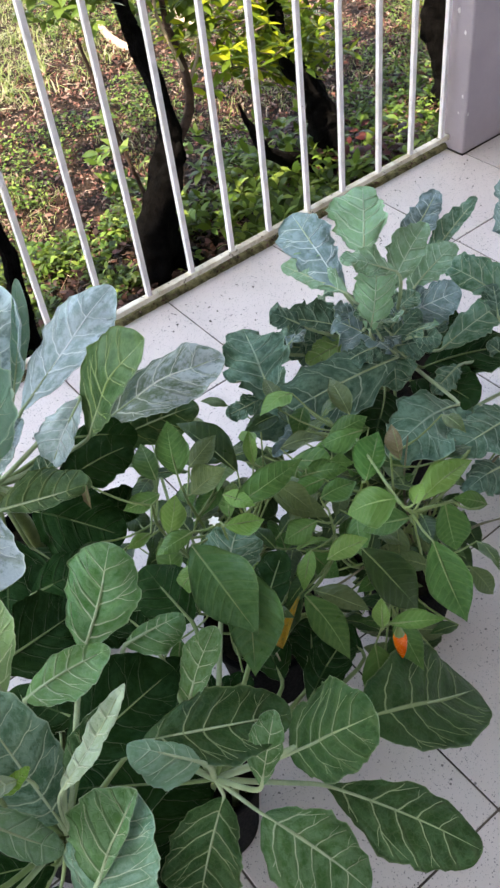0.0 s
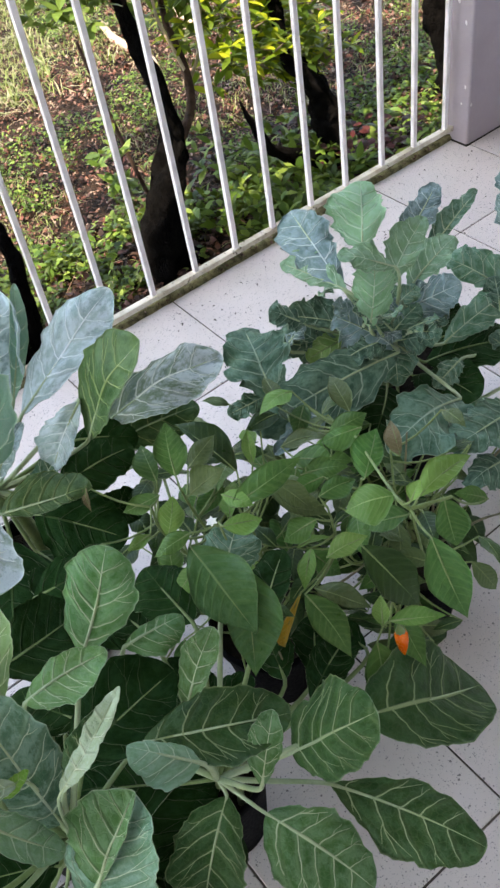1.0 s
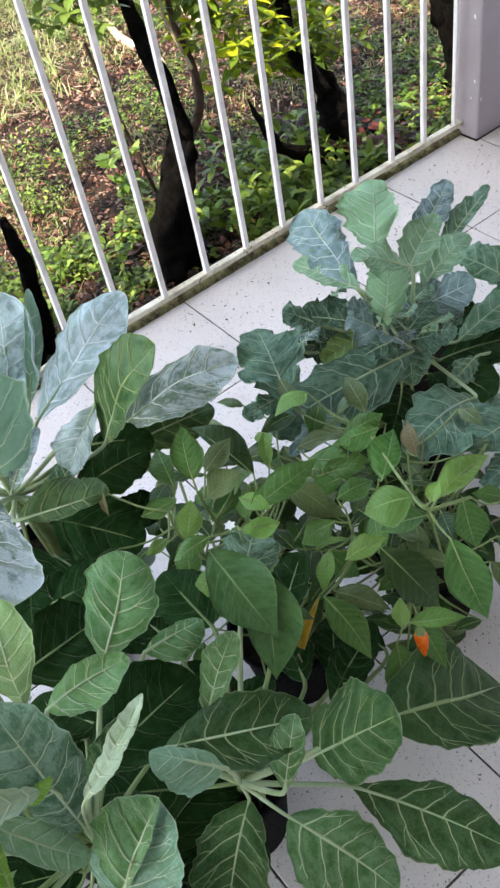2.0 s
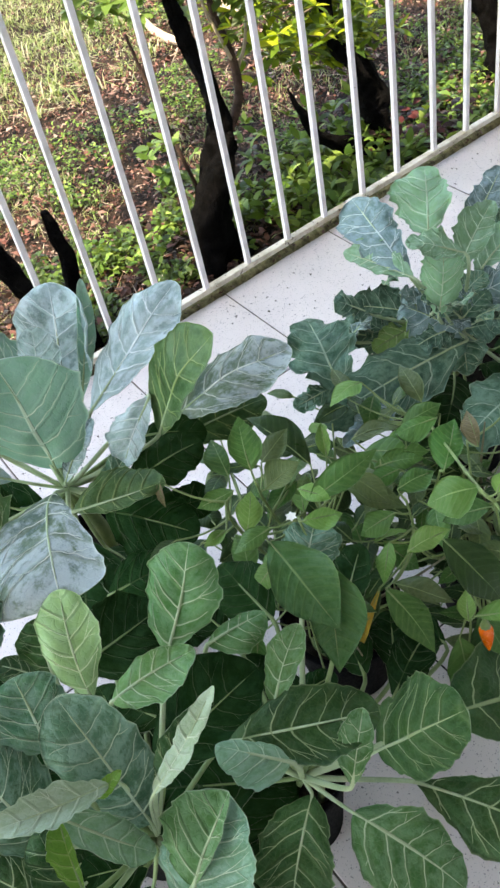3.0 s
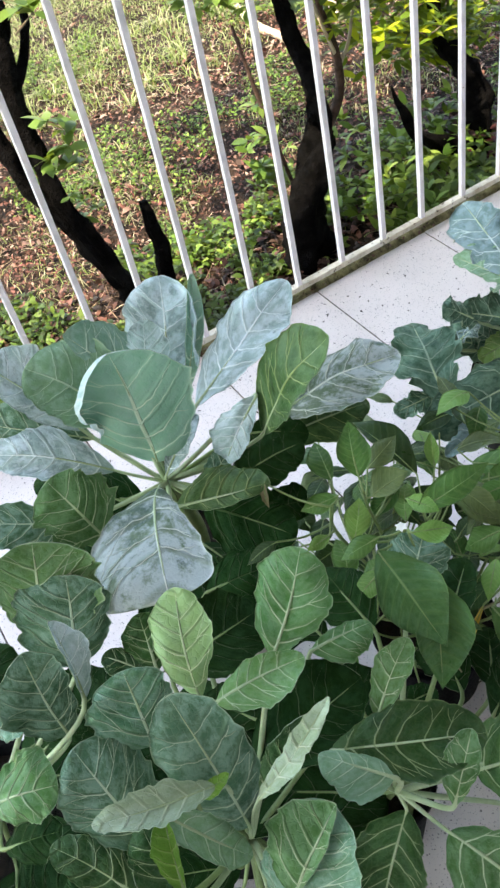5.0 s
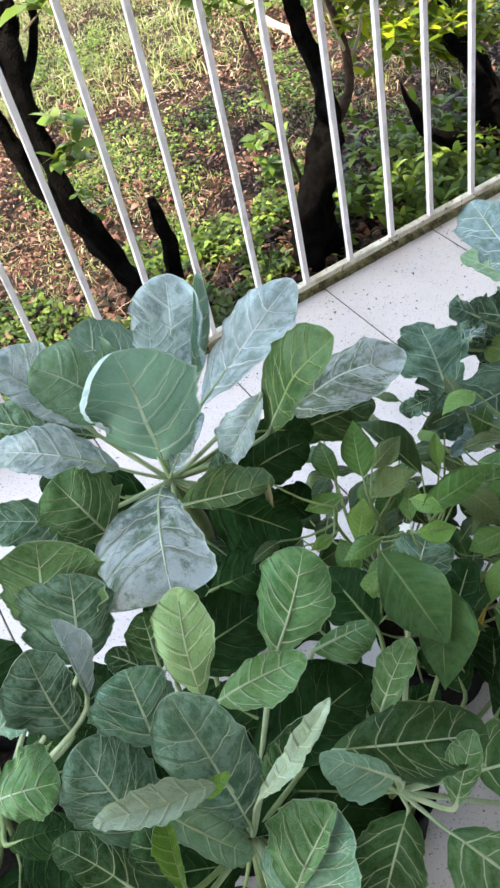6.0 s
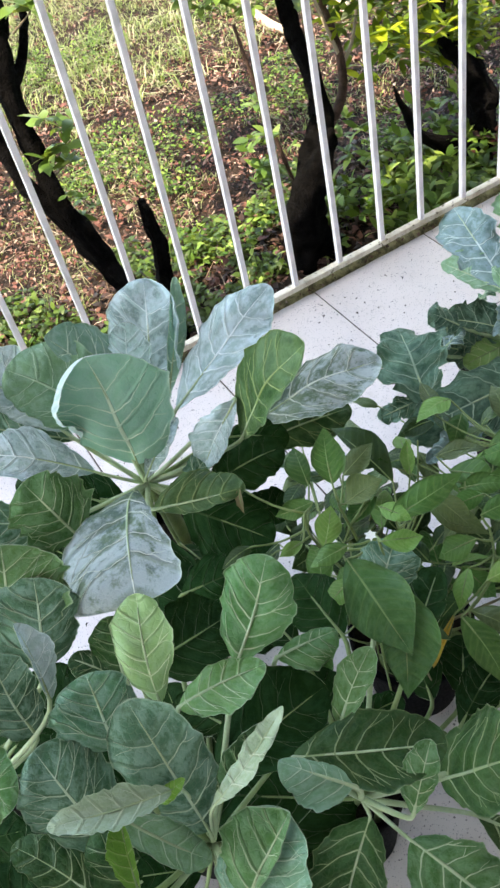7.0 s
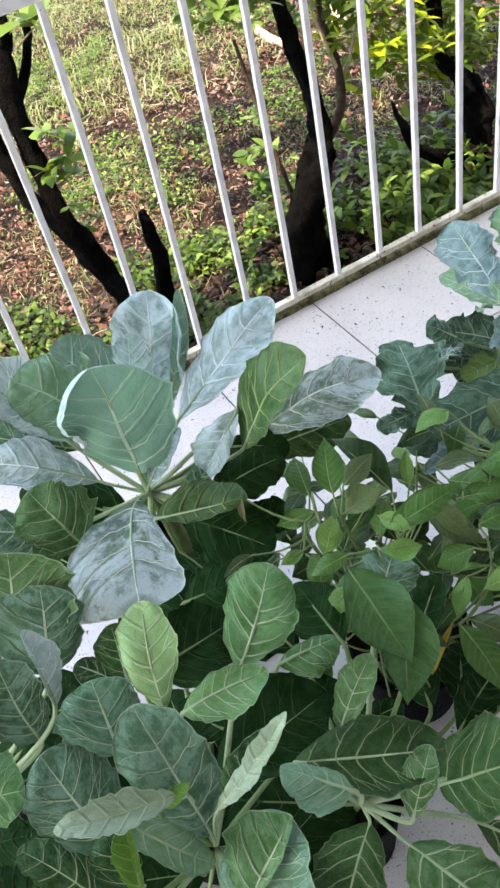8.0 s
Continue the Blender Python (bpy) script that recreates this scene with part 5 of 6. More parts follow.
collard_leaf(plant_g, (0.101, -1.110, 0.250), (0.179, -1.255, 0.235), 12, 0.03, 0.043, bow=0.08, fold=0, ruffle=0.06, peak=0.55, tone=0, fat=0.2)
collard_leaf(plant_g, (0.167, -1.100, 0.302), (0.327, -1.120, 0.187), 16, 0.060, 0.050, bow=0.07, fold=0, ruffle=0.02, peak=0.5, tone=15, fat=0.9)
collard_leaf(plant_g, (0.015, -1.017, 0.400), (0.075, -0.991, 0.450), 12, 0.018, 0.015, bow=0.05, fold=0.2, ruffle=0.05, peak=0.6, tone=9)
collard_leaf(plant_g, (0.003, -0.931, 0.420), (0.067, -0.942, 0.420), 19, 0.010, 0.026, bow=0.08, fold=0.05, ruffle=0.04, peak=0.5, tone=9)
collard_leaf(plant_g, (0.007, -1.060, 0.280), (-0.073, -1.112, 0.220), -7, 0.034, 0.043, bow=0.08, fold=0.05, ruffle=0.05, peak=0.55, tone=0)
collard_leaf(plant_g, (0.083, -0.919, 0.360), (0.081, -0.829, 0.370), -9, 0.035, 0.031, bow=0.08, fold=0, ruffle=0.04, peak=0.55, tone=10)
collard_leaf(plant_g, (0.127, -0.929, 0.410), (0.173, -0.896, 0.430), 8, 0.032, 0.031, bow=0.05, fold=0.05, ruffle=0.05, peak=0.55, tone=6)
collard_leaf(plant_g, (0.107, -0.993, 0.360), (0.216, -0.913, 0.360), 6, 0.028, 0.018, bow=0.05, fold=0.05, ruffle=0.05, peak=0.55, tone=10)
collard_leaf(plant_c, (0.624, -0.614, 0.410), (0.707, -0.524, 0.450), -0, 0.050, 0.031, bow=0.04, fold=0.06, ruffle=0.085, peak=0.55, tone=14)
collard_leaf(plant_c, (0.555, -0.642, 0.400), (0.621, -0.453, 0.410), -13, 0.042, 0.032, bow=0.06, fold=0.05, ruffle=0.102, peak=0.6, tone=12)
collard_leaf(plant_c, (0.553, -0.654, 0.400), (0.540, -0.523, 0.390), -26, 0.014, 0.030, bow=0.05, fold=0.2, ruffle=0.102, peak=0.5, tone=14)
collard_leaf(plant_c, (0.598, -0.707, 0.440), (0.536, -0.661, 0.470), -12, 0.020, 0.023, bow=0.06, fold=0.1, ruffle=0.085, peak=0.55, tone=14)
collard_leaf(plant_c, (0.552, -0.704, 0.360), (0.592, -0.674, 0.450), 6, 0.028, 0.027, bow=0.06, fold=0.05, ruffle=0.085, peak=0.55, tone=14)
collard_leaf(plant_c, (0.591, -0.698, 0.400), (0.700, -0.663, 0.450), 14, 0.027, 0.021, bow=0.05, fold=0.2, ruffle=0.102, peak=0.55, tone=14)
collard_leaf(plant_c, (0.683, -0.625, 0.380), (0.835, -0.561, 0.400), 13, 0.023, 0.022, bow=0.05, fold=0.15, ruffle=0.102, peak=0.55, tone=12)
collard_leaf(plant_c, (0.659, -0.674, 0.350), (0.758, -0.673, 0.390), 22, 0.033, 0.021, bow=0.05, fold=0.15, ruffle=0.102, peak=0.55, tone=14)
collard_leaf(plant_c, (0.716, -0.640, 0.341), (0.885, -0.603, 0.381), 15, 0.021, 0.010, bow=0.05, fold=0.2, ruffle=0.136, peak=0.5, tone=6)
collard_leaf(plant_c, (0.630, -0.678, 0.320), (0.700, -0.738, 0.370), 35, 0.029, 0.029, bow=0.06, fold=0.05, ruffle=0.14, peak=0.55, tone=12)
collard_leaf(plant_c, (0.687, -0.722, 0.255), (0.841, -0.737, 0.285), 22, 0.026, 0.026, bow=0.08, fold=0, ruffle=0.085, peak=0.5, tone=6)
collard_leaf(plant_h, (0.830, -0.742, 0.270), (0.802, -0.609, 0.300), -30, 0.020, 0.040, bow=0.08, fold=0, ruffle=0.085, peak=0.5, tone=6)
collard_leaf(plant_c, (0.584, -0.719, 0.310), (0.533, -0.648, 0.360), -33, 0.040, 0.024, bow=0.08, fold=0, ruffle=0.204, peak=0.55, tone=12)
collard_leaf(plant_c, (0.573, -0.670, 0.320), (0.483, -0.592, 0.360), -33, 0.012, 0.031, bow=0.08, fold=0.1, ruffle=0.17, peak=0.55, tone=13)
collard_leaf(plant_c, (0.539, -0.663, 0.300), (0.468, -0.571, 0.310), -30, 0.022, 0.030, bow=0.08, fold=0.1, ruffle=0.17, peak=0.55, tone=13)
collard_leaf(plant_c, (0.397, -0.670, 0.300), (0.447, -0.538, 0.330), -7, 0.047, 0.045, bow=0.07, fold=0, ruffle=0.136, peak=0.55, tone=13)
collard_leaf(plant_c, (0.578, -0.730, 0.310), (0.343, -0.688, 0.290), -25, 0.047, 0.042, bow=0.1, fold=0, ruffle=0.085, peak=0.5, tone=13)
collard_leaf(plant_c, (0.450, -0.737, 0.290), (0.335, -0.740, 0.290), -22, 0.018, 0.018, bow=0.1, fold=0.2, ruffle=0.17, peak=0.5, tone=12)
collard_leaf(plant_c, (0.586, -0.845, 0.290), (0.422, -0.872, 0.330), -18, 0.053, 0.037, bow=0.1, fold=0, ruffle=0.136, peak=0.5, tone=13)
collard_leaf(plant_h, (0.624, -0.913, 0.290), (0.486, -0.920, 0.320), -18, 0.033, 0.033, bow=0.1, fold=0, ruffle=0.136, peak=0.5, tone=13)
collard_leaf(plant_h, (0.597, -0.777, 0.174), (0.677, -0.828, 0.197), 28, 0.024, 0.022, bow=0.1, fold=0, ruffle=0.136, peak=0.5, tone=6)

collard_leaf(plant_h, (0.767, -0.795, 0.216), (0.731, -0.772, 0.271), -37, 0.020, 0.020, bow=0.1, fold=0, ruffle=0.136, peak=0.5, tone=13)
collard_leaf(plant_h, (0.969, -0.633, 0.247), (0.985, -0.579, 0.371), -48, 0.03, 0.03, bow=0.1, fold=0, ruffle=0.136, peak=0.5, tone=12)
collard_leaf(plant_h, (0.566, -0.955, 0.270), (0.467, -0.963, 0.300), -16, 0.026, 0.020, bow=0.1, fold=0, ruffle=0.136, peak=0.5, tone=13)
pepper_leaf(pepper, (0.162, -0.801, 0.440), (0.190, -0.748, 0.470), 0, 0.018, 0.022, bow=0.04, fold=0.15, ruffle=0.02, peak=0.42, tone=0)
pepper_leaf(pepper, (0.237, -0.806, 0.390), (0.221, -0.705, 0.410), -17, 0.007, 0.028, bow=0.1, fold=0.1, ruffle=0.02, peak=0.5, tone=3)
pepper_leaf(pepper, (0.190, -0.776, 0.410), (0.236, -0.772, 0.430), 22, 0.014, 0.015, bow=0.08, fold=0.1, ruffle=0.02, peak=0.5, tone=2)
pepper_leaf(pepper, (0.168, -0.811, 0.410), (0.213, -0.823, 0.430), 25, 0.021, 0.013, bow=0.08, fold=0.1, ruffle=0.02, peak=0.5, tone=2)
pepper_leaf(pepper, (0.254, -0.817, 0.400), (0.269, -0.793, 0.430), -2, 0.010, 0.008, bow=0.02, fold=0.4, ruffle=0.02, peak=0.5, tone=1)
pepper_leaf(pepper, (0.189, -0.866, 0.420), (0.292, -0.864, 0.420), 20, 0.021, 0.015, bow=0.07, fold=0.1, ruffle=0.02, peak=0.45, tone=0)
pepper_leaf(pepper, (0.107, -0.866, 0.440), (0.137, -0.838, 0.460), 8, 0.015, 0.014, bow=0.06, fold=0.15, ruffle=0.02, peak=0.5, tone=1)
pepper_leaf(pepper, (0.161, -0.741, 0.380), (0.177, -0.684, 0.390), -4, 0.020, 0.011, bow=0.06, fold=0.1, ruffle=0.02, peak=0.5, tone=0)
pepper_leaf(pepper, (0.154, -0.902, 0.450), (0.195, -0.917, 0.440), 24, 0.010, 0.015, bow=0.1, fold=0.1, ruffle=0.02, peak=0.5, tone=1)
pepper_leaf(pepper, (0.125, -0.885, 0.450), (0.081, -0.877, 0.440), -22, 0.010, 0.013, bow=0.1, fold=0.1, ruffle=0.02, peak=0.5, tone=0)
pepper_leaf(pepper, (0.249, -0.845, 0.390), (0.287, -0.914, 0.360), 23, 0.014, 0.018, bow=0.1, fold=0.1, ruffle=0.02, peak=0.5, tone=2)
pepper_leaf(pepper, (0.316, -0.991, 0.440), (0.273, -0.959, 0.420), -25, 0.027, 0.020, bow=0.1, fold=0.05, ruffle=0.02, peak=0.5, tone=1)
pepper_leaf(pepper, (0.326, -0.933, 0.410), (0.377, -0.900, 0.430), 6, 0.025, 0.014, bow=0.08, fold=0.1, ruffle=0.02, peak=0.5, tone=0)
pepper_leaf(pepper, (0.332, -1.010, 0.440), (0.421, -1.003, 0.430), 16, 0.020, 0.012, bow=0.07, fold=0.1, ruffle=0.02, peak=0.45, tone=1)
pepper_leaf(pepper, (0.277, -0.910, 0.400), (0.324, -0.920, 0.400), 22, 0.013, 0.017, bow=0.1, fold=0.1, ruffle=0.02, peak=0.5, tone=0)
pepper_leaf(pepper, (0.236, -0.967, 0.380), (0.279, -0.988, 0.400), 23, 0.015, 0.011, bow=0.1, fold=0.1, ruffle=0.02, peak=0.5, tone=1)
pepper_leaf(pepper, (0.279, -0.976, 0.370), (0.300, -1.046, 0.300), 22, 0.028, 0.025, bow=0.1, fold=0.05, ruffle=0.02, peak=0.5, tone=3)
pepper_leaf(pepper, (0.309, -1.050, 0.430), (0.299, -1.113, 0.360), 17, 0.023, 0.023, bow=0.08, fold=0.1, ruffle=0.02, peak=0.45, tone=0)
pepper_leaf(pepper, (0.375, -1.007, 0.400), (0.364, -1.039, 0.350), 15, 0.023, 0.016, bow=0.1, fold=0.05, ruffle=0.02, peak=0.55, tone=0)
pepper_leaf(pepper, (0.195, -0.975, 0.360), (0.194, -1.048, 0.320), 12, 0.020, 0.018, bow=0.08, fold=0.1, ruffle=0.02, peak=0.45, tone=0)
pepper_leaf(pepper, (0.238, -1.061, 0.360), (0.286, -1.096, 0.360), 19, 0.014, 0.008, bow=0.08, fold=0.12, ruffle=0.02, peak=0.45, tone=1)
pepper_leaf(pepper, (0.229, -1.060, 0.360), (0.245, -1.041, 0.380), -2, 0.011, 0.009, bow=0.02, fold=0.3, ruffle=0.02, peak=0.5, tone=1)
pepper_leaf(pepper, (0.215, -0.966, 0.340), (0.248, -1.023, 0.330), 19, 0.017, 0.010, bow=0.1, fold=0.05, ruffle=0.02, peak=0.5, tone=2)
pepper_leaf(pepper, (0.238, -1.040, 0.290), (0.207, -1.093, 0.240), 5, 0.027, 0.021, bow=0.08, fold=0.05, ruffle=0.02, peak=0.5, tone=0)
pepper_leaf(pepper, (0.313, -0.814, 0.360), (0.365, -0.871, 0.360), 26, 0.022, 0.020, bow=0.1, fold=0.05, ruffle=0.02, peak=0.5, tone=0)
pepper_leaf(pepper, (0.253, -0.853, 0.400), (0.273, -0.902, 0.370), 22, 0.015, 0.014, bow=0.1, fold=0.1, ruffle=0.02, peak=0.5, tone=2)
pepper_leaf(pepper, (0.317, -1.014, 0.450), (0.333, -1.012, 0.470), 16, 0.010, 0.007, bow=0.02, fold=0.3, ruffle=0.02, peak=0.5, tone=1)
pepper_leaf(pepper, (0.331, -0.998, 0.400), (0.295, -0.960, 0.370), -27, 0.013, 0.020, bow=0.1, fold=0.1, ruffle=0.02, peak=0.5, tone=0)
pepper_leaf(pepper, (0.373, -0.815, 0.360), (0.419, -0.838, 0.380), 27, 0.016, 0.020, bow=0.1, fold=0.1, ruffle=0.02, peak=0.5, tone=0)
pepper_leaf(pepper, (0.397, -0.918, 0.380), (0.417, -0.881, 0.400), -8, 0.014, 0.007, bow=0.1, fold=0.1, ruffle=0.02, peak=0.5, tone=6)
pepper_leaf(pepper, (0.117, -0.891, 0.440), (0.118, -0.995, 0.390), 11, 0.037, 0.032, bow=0.06, fold=0.12, ruffle=0.05, peak=0.5, tone=4)
pepper_leaf(pepper, (0.146, -0.934, 0.420), (0.094, -1.015, 0.360), 0, 0.036, 0.024, bow=0.05, fold=0.15, ruffle=0.04, peak=0.5, tone=4)
pepper_leaf(pepper, (0.204, -0.954, 0.330), (0.167, -0.960, 0.260), -21, 0.006, 0.007, bow=0.34, fold=1.2, ruffle=0.06, peak=0.5, tone=7)
pepper_leaf(pepper, (0.391, -0.858, 0.390), (0.344, -0.827, 0.370), -28, 0.020, 0.010, bow=0.1, fold=0.1, ruffle=0.02, peak=0.5, tone=0)
pepper_leaf(pepper, (0.191, -0.844, 0.420), (0.208, -0.882, 0.420), 21, 0.011, 0.011, bow=0.1, fold=0.1, ruffle=0.02, peak=0.5, tone=1)
pepper_leaf(pepper, (0.142, -0.786, 0.410), (0.099, -0.769, 0.400), -26, 0.012, 0.012, bow=0.1, fold=0.1, ruffle=0.02, peak=0.5, tone=0)
pepper_leaf(pepper, (0.105, -0.818, 0.400), (0.073, -0.819, 0.400), -22, 0.008, 0.008, bow=0.1, fold=0.1, ruffle=0.02, peak=0.5, tone=1)
pepper_leaf(pepper, (0.121, -0.889, 0.400), (0.091, -0.879, 0.360), -31, 0.013, 0.013, bow=0.1, fold=0.1, ruffle=0.02, peak=0.5, tone=0)
pepper_leaf(pepper, (0.310, -0.878, 0.380), (0.265, -0.870, 0.380), -22, 0.012, 0.012, bow=0.1, fold=0.1, ruffle=0.02, peak=0.5, tone=0)
pepper_leaf(pepper, (0.263, -0.920, 0.380), (0.231, -0.893, 0.340), -32, 0.015, 0.015, bow=0.1, fold=0.1, ruffle=0.02, peak=0.5, tone=0)
pepper_leaf(pepper, (0.245, -0.917, 0.340), (0.265, -0.952, 0.300), 25, 0.015, 0.015, bow=0.1, fold=0.1, ruffle=0.02, peak=0.5, tone=0)
pepper_leaf(pepper, (0.338, -1.025, 0.330), (0.309, -0.992, 0.340), -23, 0.012, 0.012, bow=0.1, fold=0.1, ruffle=0.02, peak=0.5, tone=2)
pepper_leaf(pepper, (0.388, -1.043, 0.300), (0.401, -1.072, 0.260), 30, 0.013, 0.013, bow=0.1, fold=0.1, ruffle=0.02, peak=0.5, tone=2)
pepper_leaf(pepper, (0.446, -1.013, 0.340), (0.411, -0.990, 0.360), -28, 0.012, 0.012, bow=0.1, fold=0.1, ruffle=0.02, peak=0.5, tone=0)
collard_leaf(plant_a, (0.008, -0.598, 0.380), (0.074, -0.591, 0.440), 32, 0.012, 0.015, bow=0.03, fold=0.4, ruffle=0.08, peak=0.5, tone=1)
collard_leaf(plant_a, (0.035, -0.652, 0.380), (0.103, -0.626, 0.400), 22, 0.016, 0.014, bow=0.03, fold=0.4, ruffle=0.08, peak=0.5, tone=6)
collard_leaf(plant_c, (0.584, -0.712, 0.330), (0.636, -0.717, 0.360), 24, 0.013, 0.020, bow=0.08, fold=0.1, ruffle=0.16, peak=0.5, tone=13)
collard_leaf(plant_c, (0.578, -0.707, 0.320), (0.504, -0.702, 0.330), -26, 0.022, 0.017, bow=0.08, fold=0.1, ruffle=0.16, peak=0.5, tone=13)
collard_leaf(plant_c, (0.585, -0.712, 0.340), (0.571, -0.668, 0.370), -29, 0.022, 0.016, bow=0.08, fold=0.1, ruffle=0.16, peak=0.5, tone=13)
collard_leaf(plant_c, (0.598, -0.711, 0.310), (0.630, -0.758, 0.330), 33, 0.022, 0.022, bow=0.08, fold=0.1, ruffle=0.16, peak=0.5, tone=13)
collard_leaf(plant_c, (0.599, -0.698, 0.290), (0.552, -0.758, 0.280), 4, 0.029, 0.029, bow=0.08, fold=0.1, ruffle=0.14, peak=0.5, tone=6)
collard_leaf(plant_c, (0.559, -0.654, 0.310), (0.478, -0.645, 0.310), -27, 0.027, 0.020, bow=0.08, fold=0.1, ruffle=0.14, peak=0.5, tone=3)
collard_leaf(plant_h, (0.677, -0.766, 0.256), (0.603, -0.781, 0.257), -20, 0.018, 0.016, bow=0.08, fold=0.1, ruffle=0.14, peak=0.5, tone=6)
collard_leaf(plant_c, (0.408, -0.634, 0.280), (0.341, -0.625, 0.280), -27, 0.019, 0.016, bow=0.08, fold=0.1, ruffle=0.14, peak=0.5, tone=6)
collard_leaf(plant_h, (0.780, -0.750, 0.280), (0.818, -0.703, 0.300), -8, 0.021, 0.017, bow=0.08, fold=0.1, ruffle=0.14, peak=0.5, tone=13)
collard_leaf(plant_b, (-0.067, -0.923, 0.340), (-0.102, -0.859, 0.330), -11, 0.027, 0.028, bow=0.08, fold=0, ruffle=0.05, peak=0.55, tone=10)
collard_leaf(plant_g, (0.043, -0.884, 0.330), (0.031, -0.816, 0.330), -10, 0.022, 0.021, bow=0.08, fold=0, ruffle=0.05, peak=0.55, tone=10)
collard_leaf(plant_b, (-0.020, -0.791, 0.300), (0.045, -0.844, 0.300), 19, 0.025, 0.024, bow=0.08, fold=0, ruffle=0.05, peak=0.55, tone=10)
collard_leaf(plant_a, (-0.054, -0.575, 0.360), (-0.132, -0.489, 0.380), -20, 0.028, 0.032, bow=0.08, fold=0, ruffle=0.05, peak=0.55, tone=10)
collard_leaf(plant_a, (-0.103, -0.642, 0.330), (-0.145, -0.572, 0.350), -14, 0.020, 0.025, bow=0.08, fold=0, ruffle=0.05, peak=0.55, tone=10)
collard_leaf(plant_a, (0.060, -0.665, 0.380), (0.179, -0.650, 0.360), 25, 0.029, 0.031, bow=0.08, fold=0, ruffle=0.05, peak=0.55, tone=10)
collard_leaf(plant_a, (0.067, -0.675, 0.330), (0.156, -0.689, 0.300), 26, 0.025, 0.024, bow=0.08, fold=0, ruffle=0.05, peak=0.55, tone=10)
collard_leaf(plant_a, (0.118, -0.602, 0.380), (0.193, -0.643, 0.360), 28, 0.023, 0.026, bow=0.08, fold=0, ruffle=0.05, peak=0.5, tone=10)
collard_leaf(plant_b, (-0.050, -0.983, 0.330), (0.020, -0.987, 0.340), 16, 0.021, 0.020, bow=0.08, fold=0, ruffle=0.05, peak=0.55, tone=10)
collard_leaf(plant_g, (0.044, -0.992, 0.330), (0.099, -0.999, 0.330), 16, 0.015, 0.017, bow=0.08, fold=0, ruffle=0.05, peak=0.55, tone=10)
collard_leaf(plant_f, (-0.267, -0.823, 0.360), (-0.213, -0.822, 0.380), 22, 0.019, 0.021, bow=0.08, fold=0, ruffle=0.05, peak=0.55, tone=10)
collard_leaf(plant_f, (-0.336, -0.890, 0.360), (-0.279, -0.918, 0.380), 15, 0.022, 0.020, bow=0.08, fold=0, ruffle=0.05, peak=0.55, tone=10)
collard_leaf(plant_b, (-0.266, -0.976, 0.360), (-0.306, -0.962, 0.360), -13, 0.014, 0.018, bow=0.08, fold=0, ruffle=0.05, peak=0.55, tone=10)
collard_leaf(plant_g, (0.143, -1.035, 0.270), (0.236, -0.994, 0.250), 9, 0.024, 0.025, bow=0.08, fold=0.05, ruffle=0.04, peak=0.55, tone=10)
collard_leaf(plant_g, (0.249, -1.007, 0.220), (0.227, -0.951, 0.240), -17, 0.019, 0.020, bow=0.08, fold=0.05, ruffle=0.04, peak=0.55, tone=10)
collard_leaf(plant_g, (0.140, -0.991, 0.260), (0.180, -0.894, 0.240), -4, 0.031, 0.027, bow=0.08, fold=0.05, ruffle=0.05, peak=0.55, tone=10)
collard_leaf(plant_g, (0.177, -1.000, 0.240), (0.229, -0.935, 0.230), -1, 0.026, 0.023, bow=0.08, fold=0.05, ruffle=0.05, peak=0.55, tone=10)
collard_leaf(plant_a, (0.163, -0.607, 0.340), (0.290, -0.643, 0.350), 28, 0.030, 0.030, bow=0.08, fold=0, ruffle=0.05, peak=0.55, tone=11)
pepper_leaf(pepper, (0.080, -0.731, 0.432), (0.070, -0.752, 0.413), 10, 0.004, 0.005, bow=0.12, fold=0.5, ruffle=0.12, peak=0.5, tone=6)
collard_leaf(plant_b, (-0.140, -0.868, 0.440), (-0.168, -0.835, 0.464), 5, 0.016, 0.016, bow=0.08, fold=0.05, ruffle=0.07, peak=0.55, tone=0)
collard_leaf(plant_b, (-0.131, -0.867, 0.440), (-0.118, -0.821, 0.472), 5, 0.022, 0.022, bow=0.08, fold=0.05, ruffle=0.07, peak=0.55, tone=0)
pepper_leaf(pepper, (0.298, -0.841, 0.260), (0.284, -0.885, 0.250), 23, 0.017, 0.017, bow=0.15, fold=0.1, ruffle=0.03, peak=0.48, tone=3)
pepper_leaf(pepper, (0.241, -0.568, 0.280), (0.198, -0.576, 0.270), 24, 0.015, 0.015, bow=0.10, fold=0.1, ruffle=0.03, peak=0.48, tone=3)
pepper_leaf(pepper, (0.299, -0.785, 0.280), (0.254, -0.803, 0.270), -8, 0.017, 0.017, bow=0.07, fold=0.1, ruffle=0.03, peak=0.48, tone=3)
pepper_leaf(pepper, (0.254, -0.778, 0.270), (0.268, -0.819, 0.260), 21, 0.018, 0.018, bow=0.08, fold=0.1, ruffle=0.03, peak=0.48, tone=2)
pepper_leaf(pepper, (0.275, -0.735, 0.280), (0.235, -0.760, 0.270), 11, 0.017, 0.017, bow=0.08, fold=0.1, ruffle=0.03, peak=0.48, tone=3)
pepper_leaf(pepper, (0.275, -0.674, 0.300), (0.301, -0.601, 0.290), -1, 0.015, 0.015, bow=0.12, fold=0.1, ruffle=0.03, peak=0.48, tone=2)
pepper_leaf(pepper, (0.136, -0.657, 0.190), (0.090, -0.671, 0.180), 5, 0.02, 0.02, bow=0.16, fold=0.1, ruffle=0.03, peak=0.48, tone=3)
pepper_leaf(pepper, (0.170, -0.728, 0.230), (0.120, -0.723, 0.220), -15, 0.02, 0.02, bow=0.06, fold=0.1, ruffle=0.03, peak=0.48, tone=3)
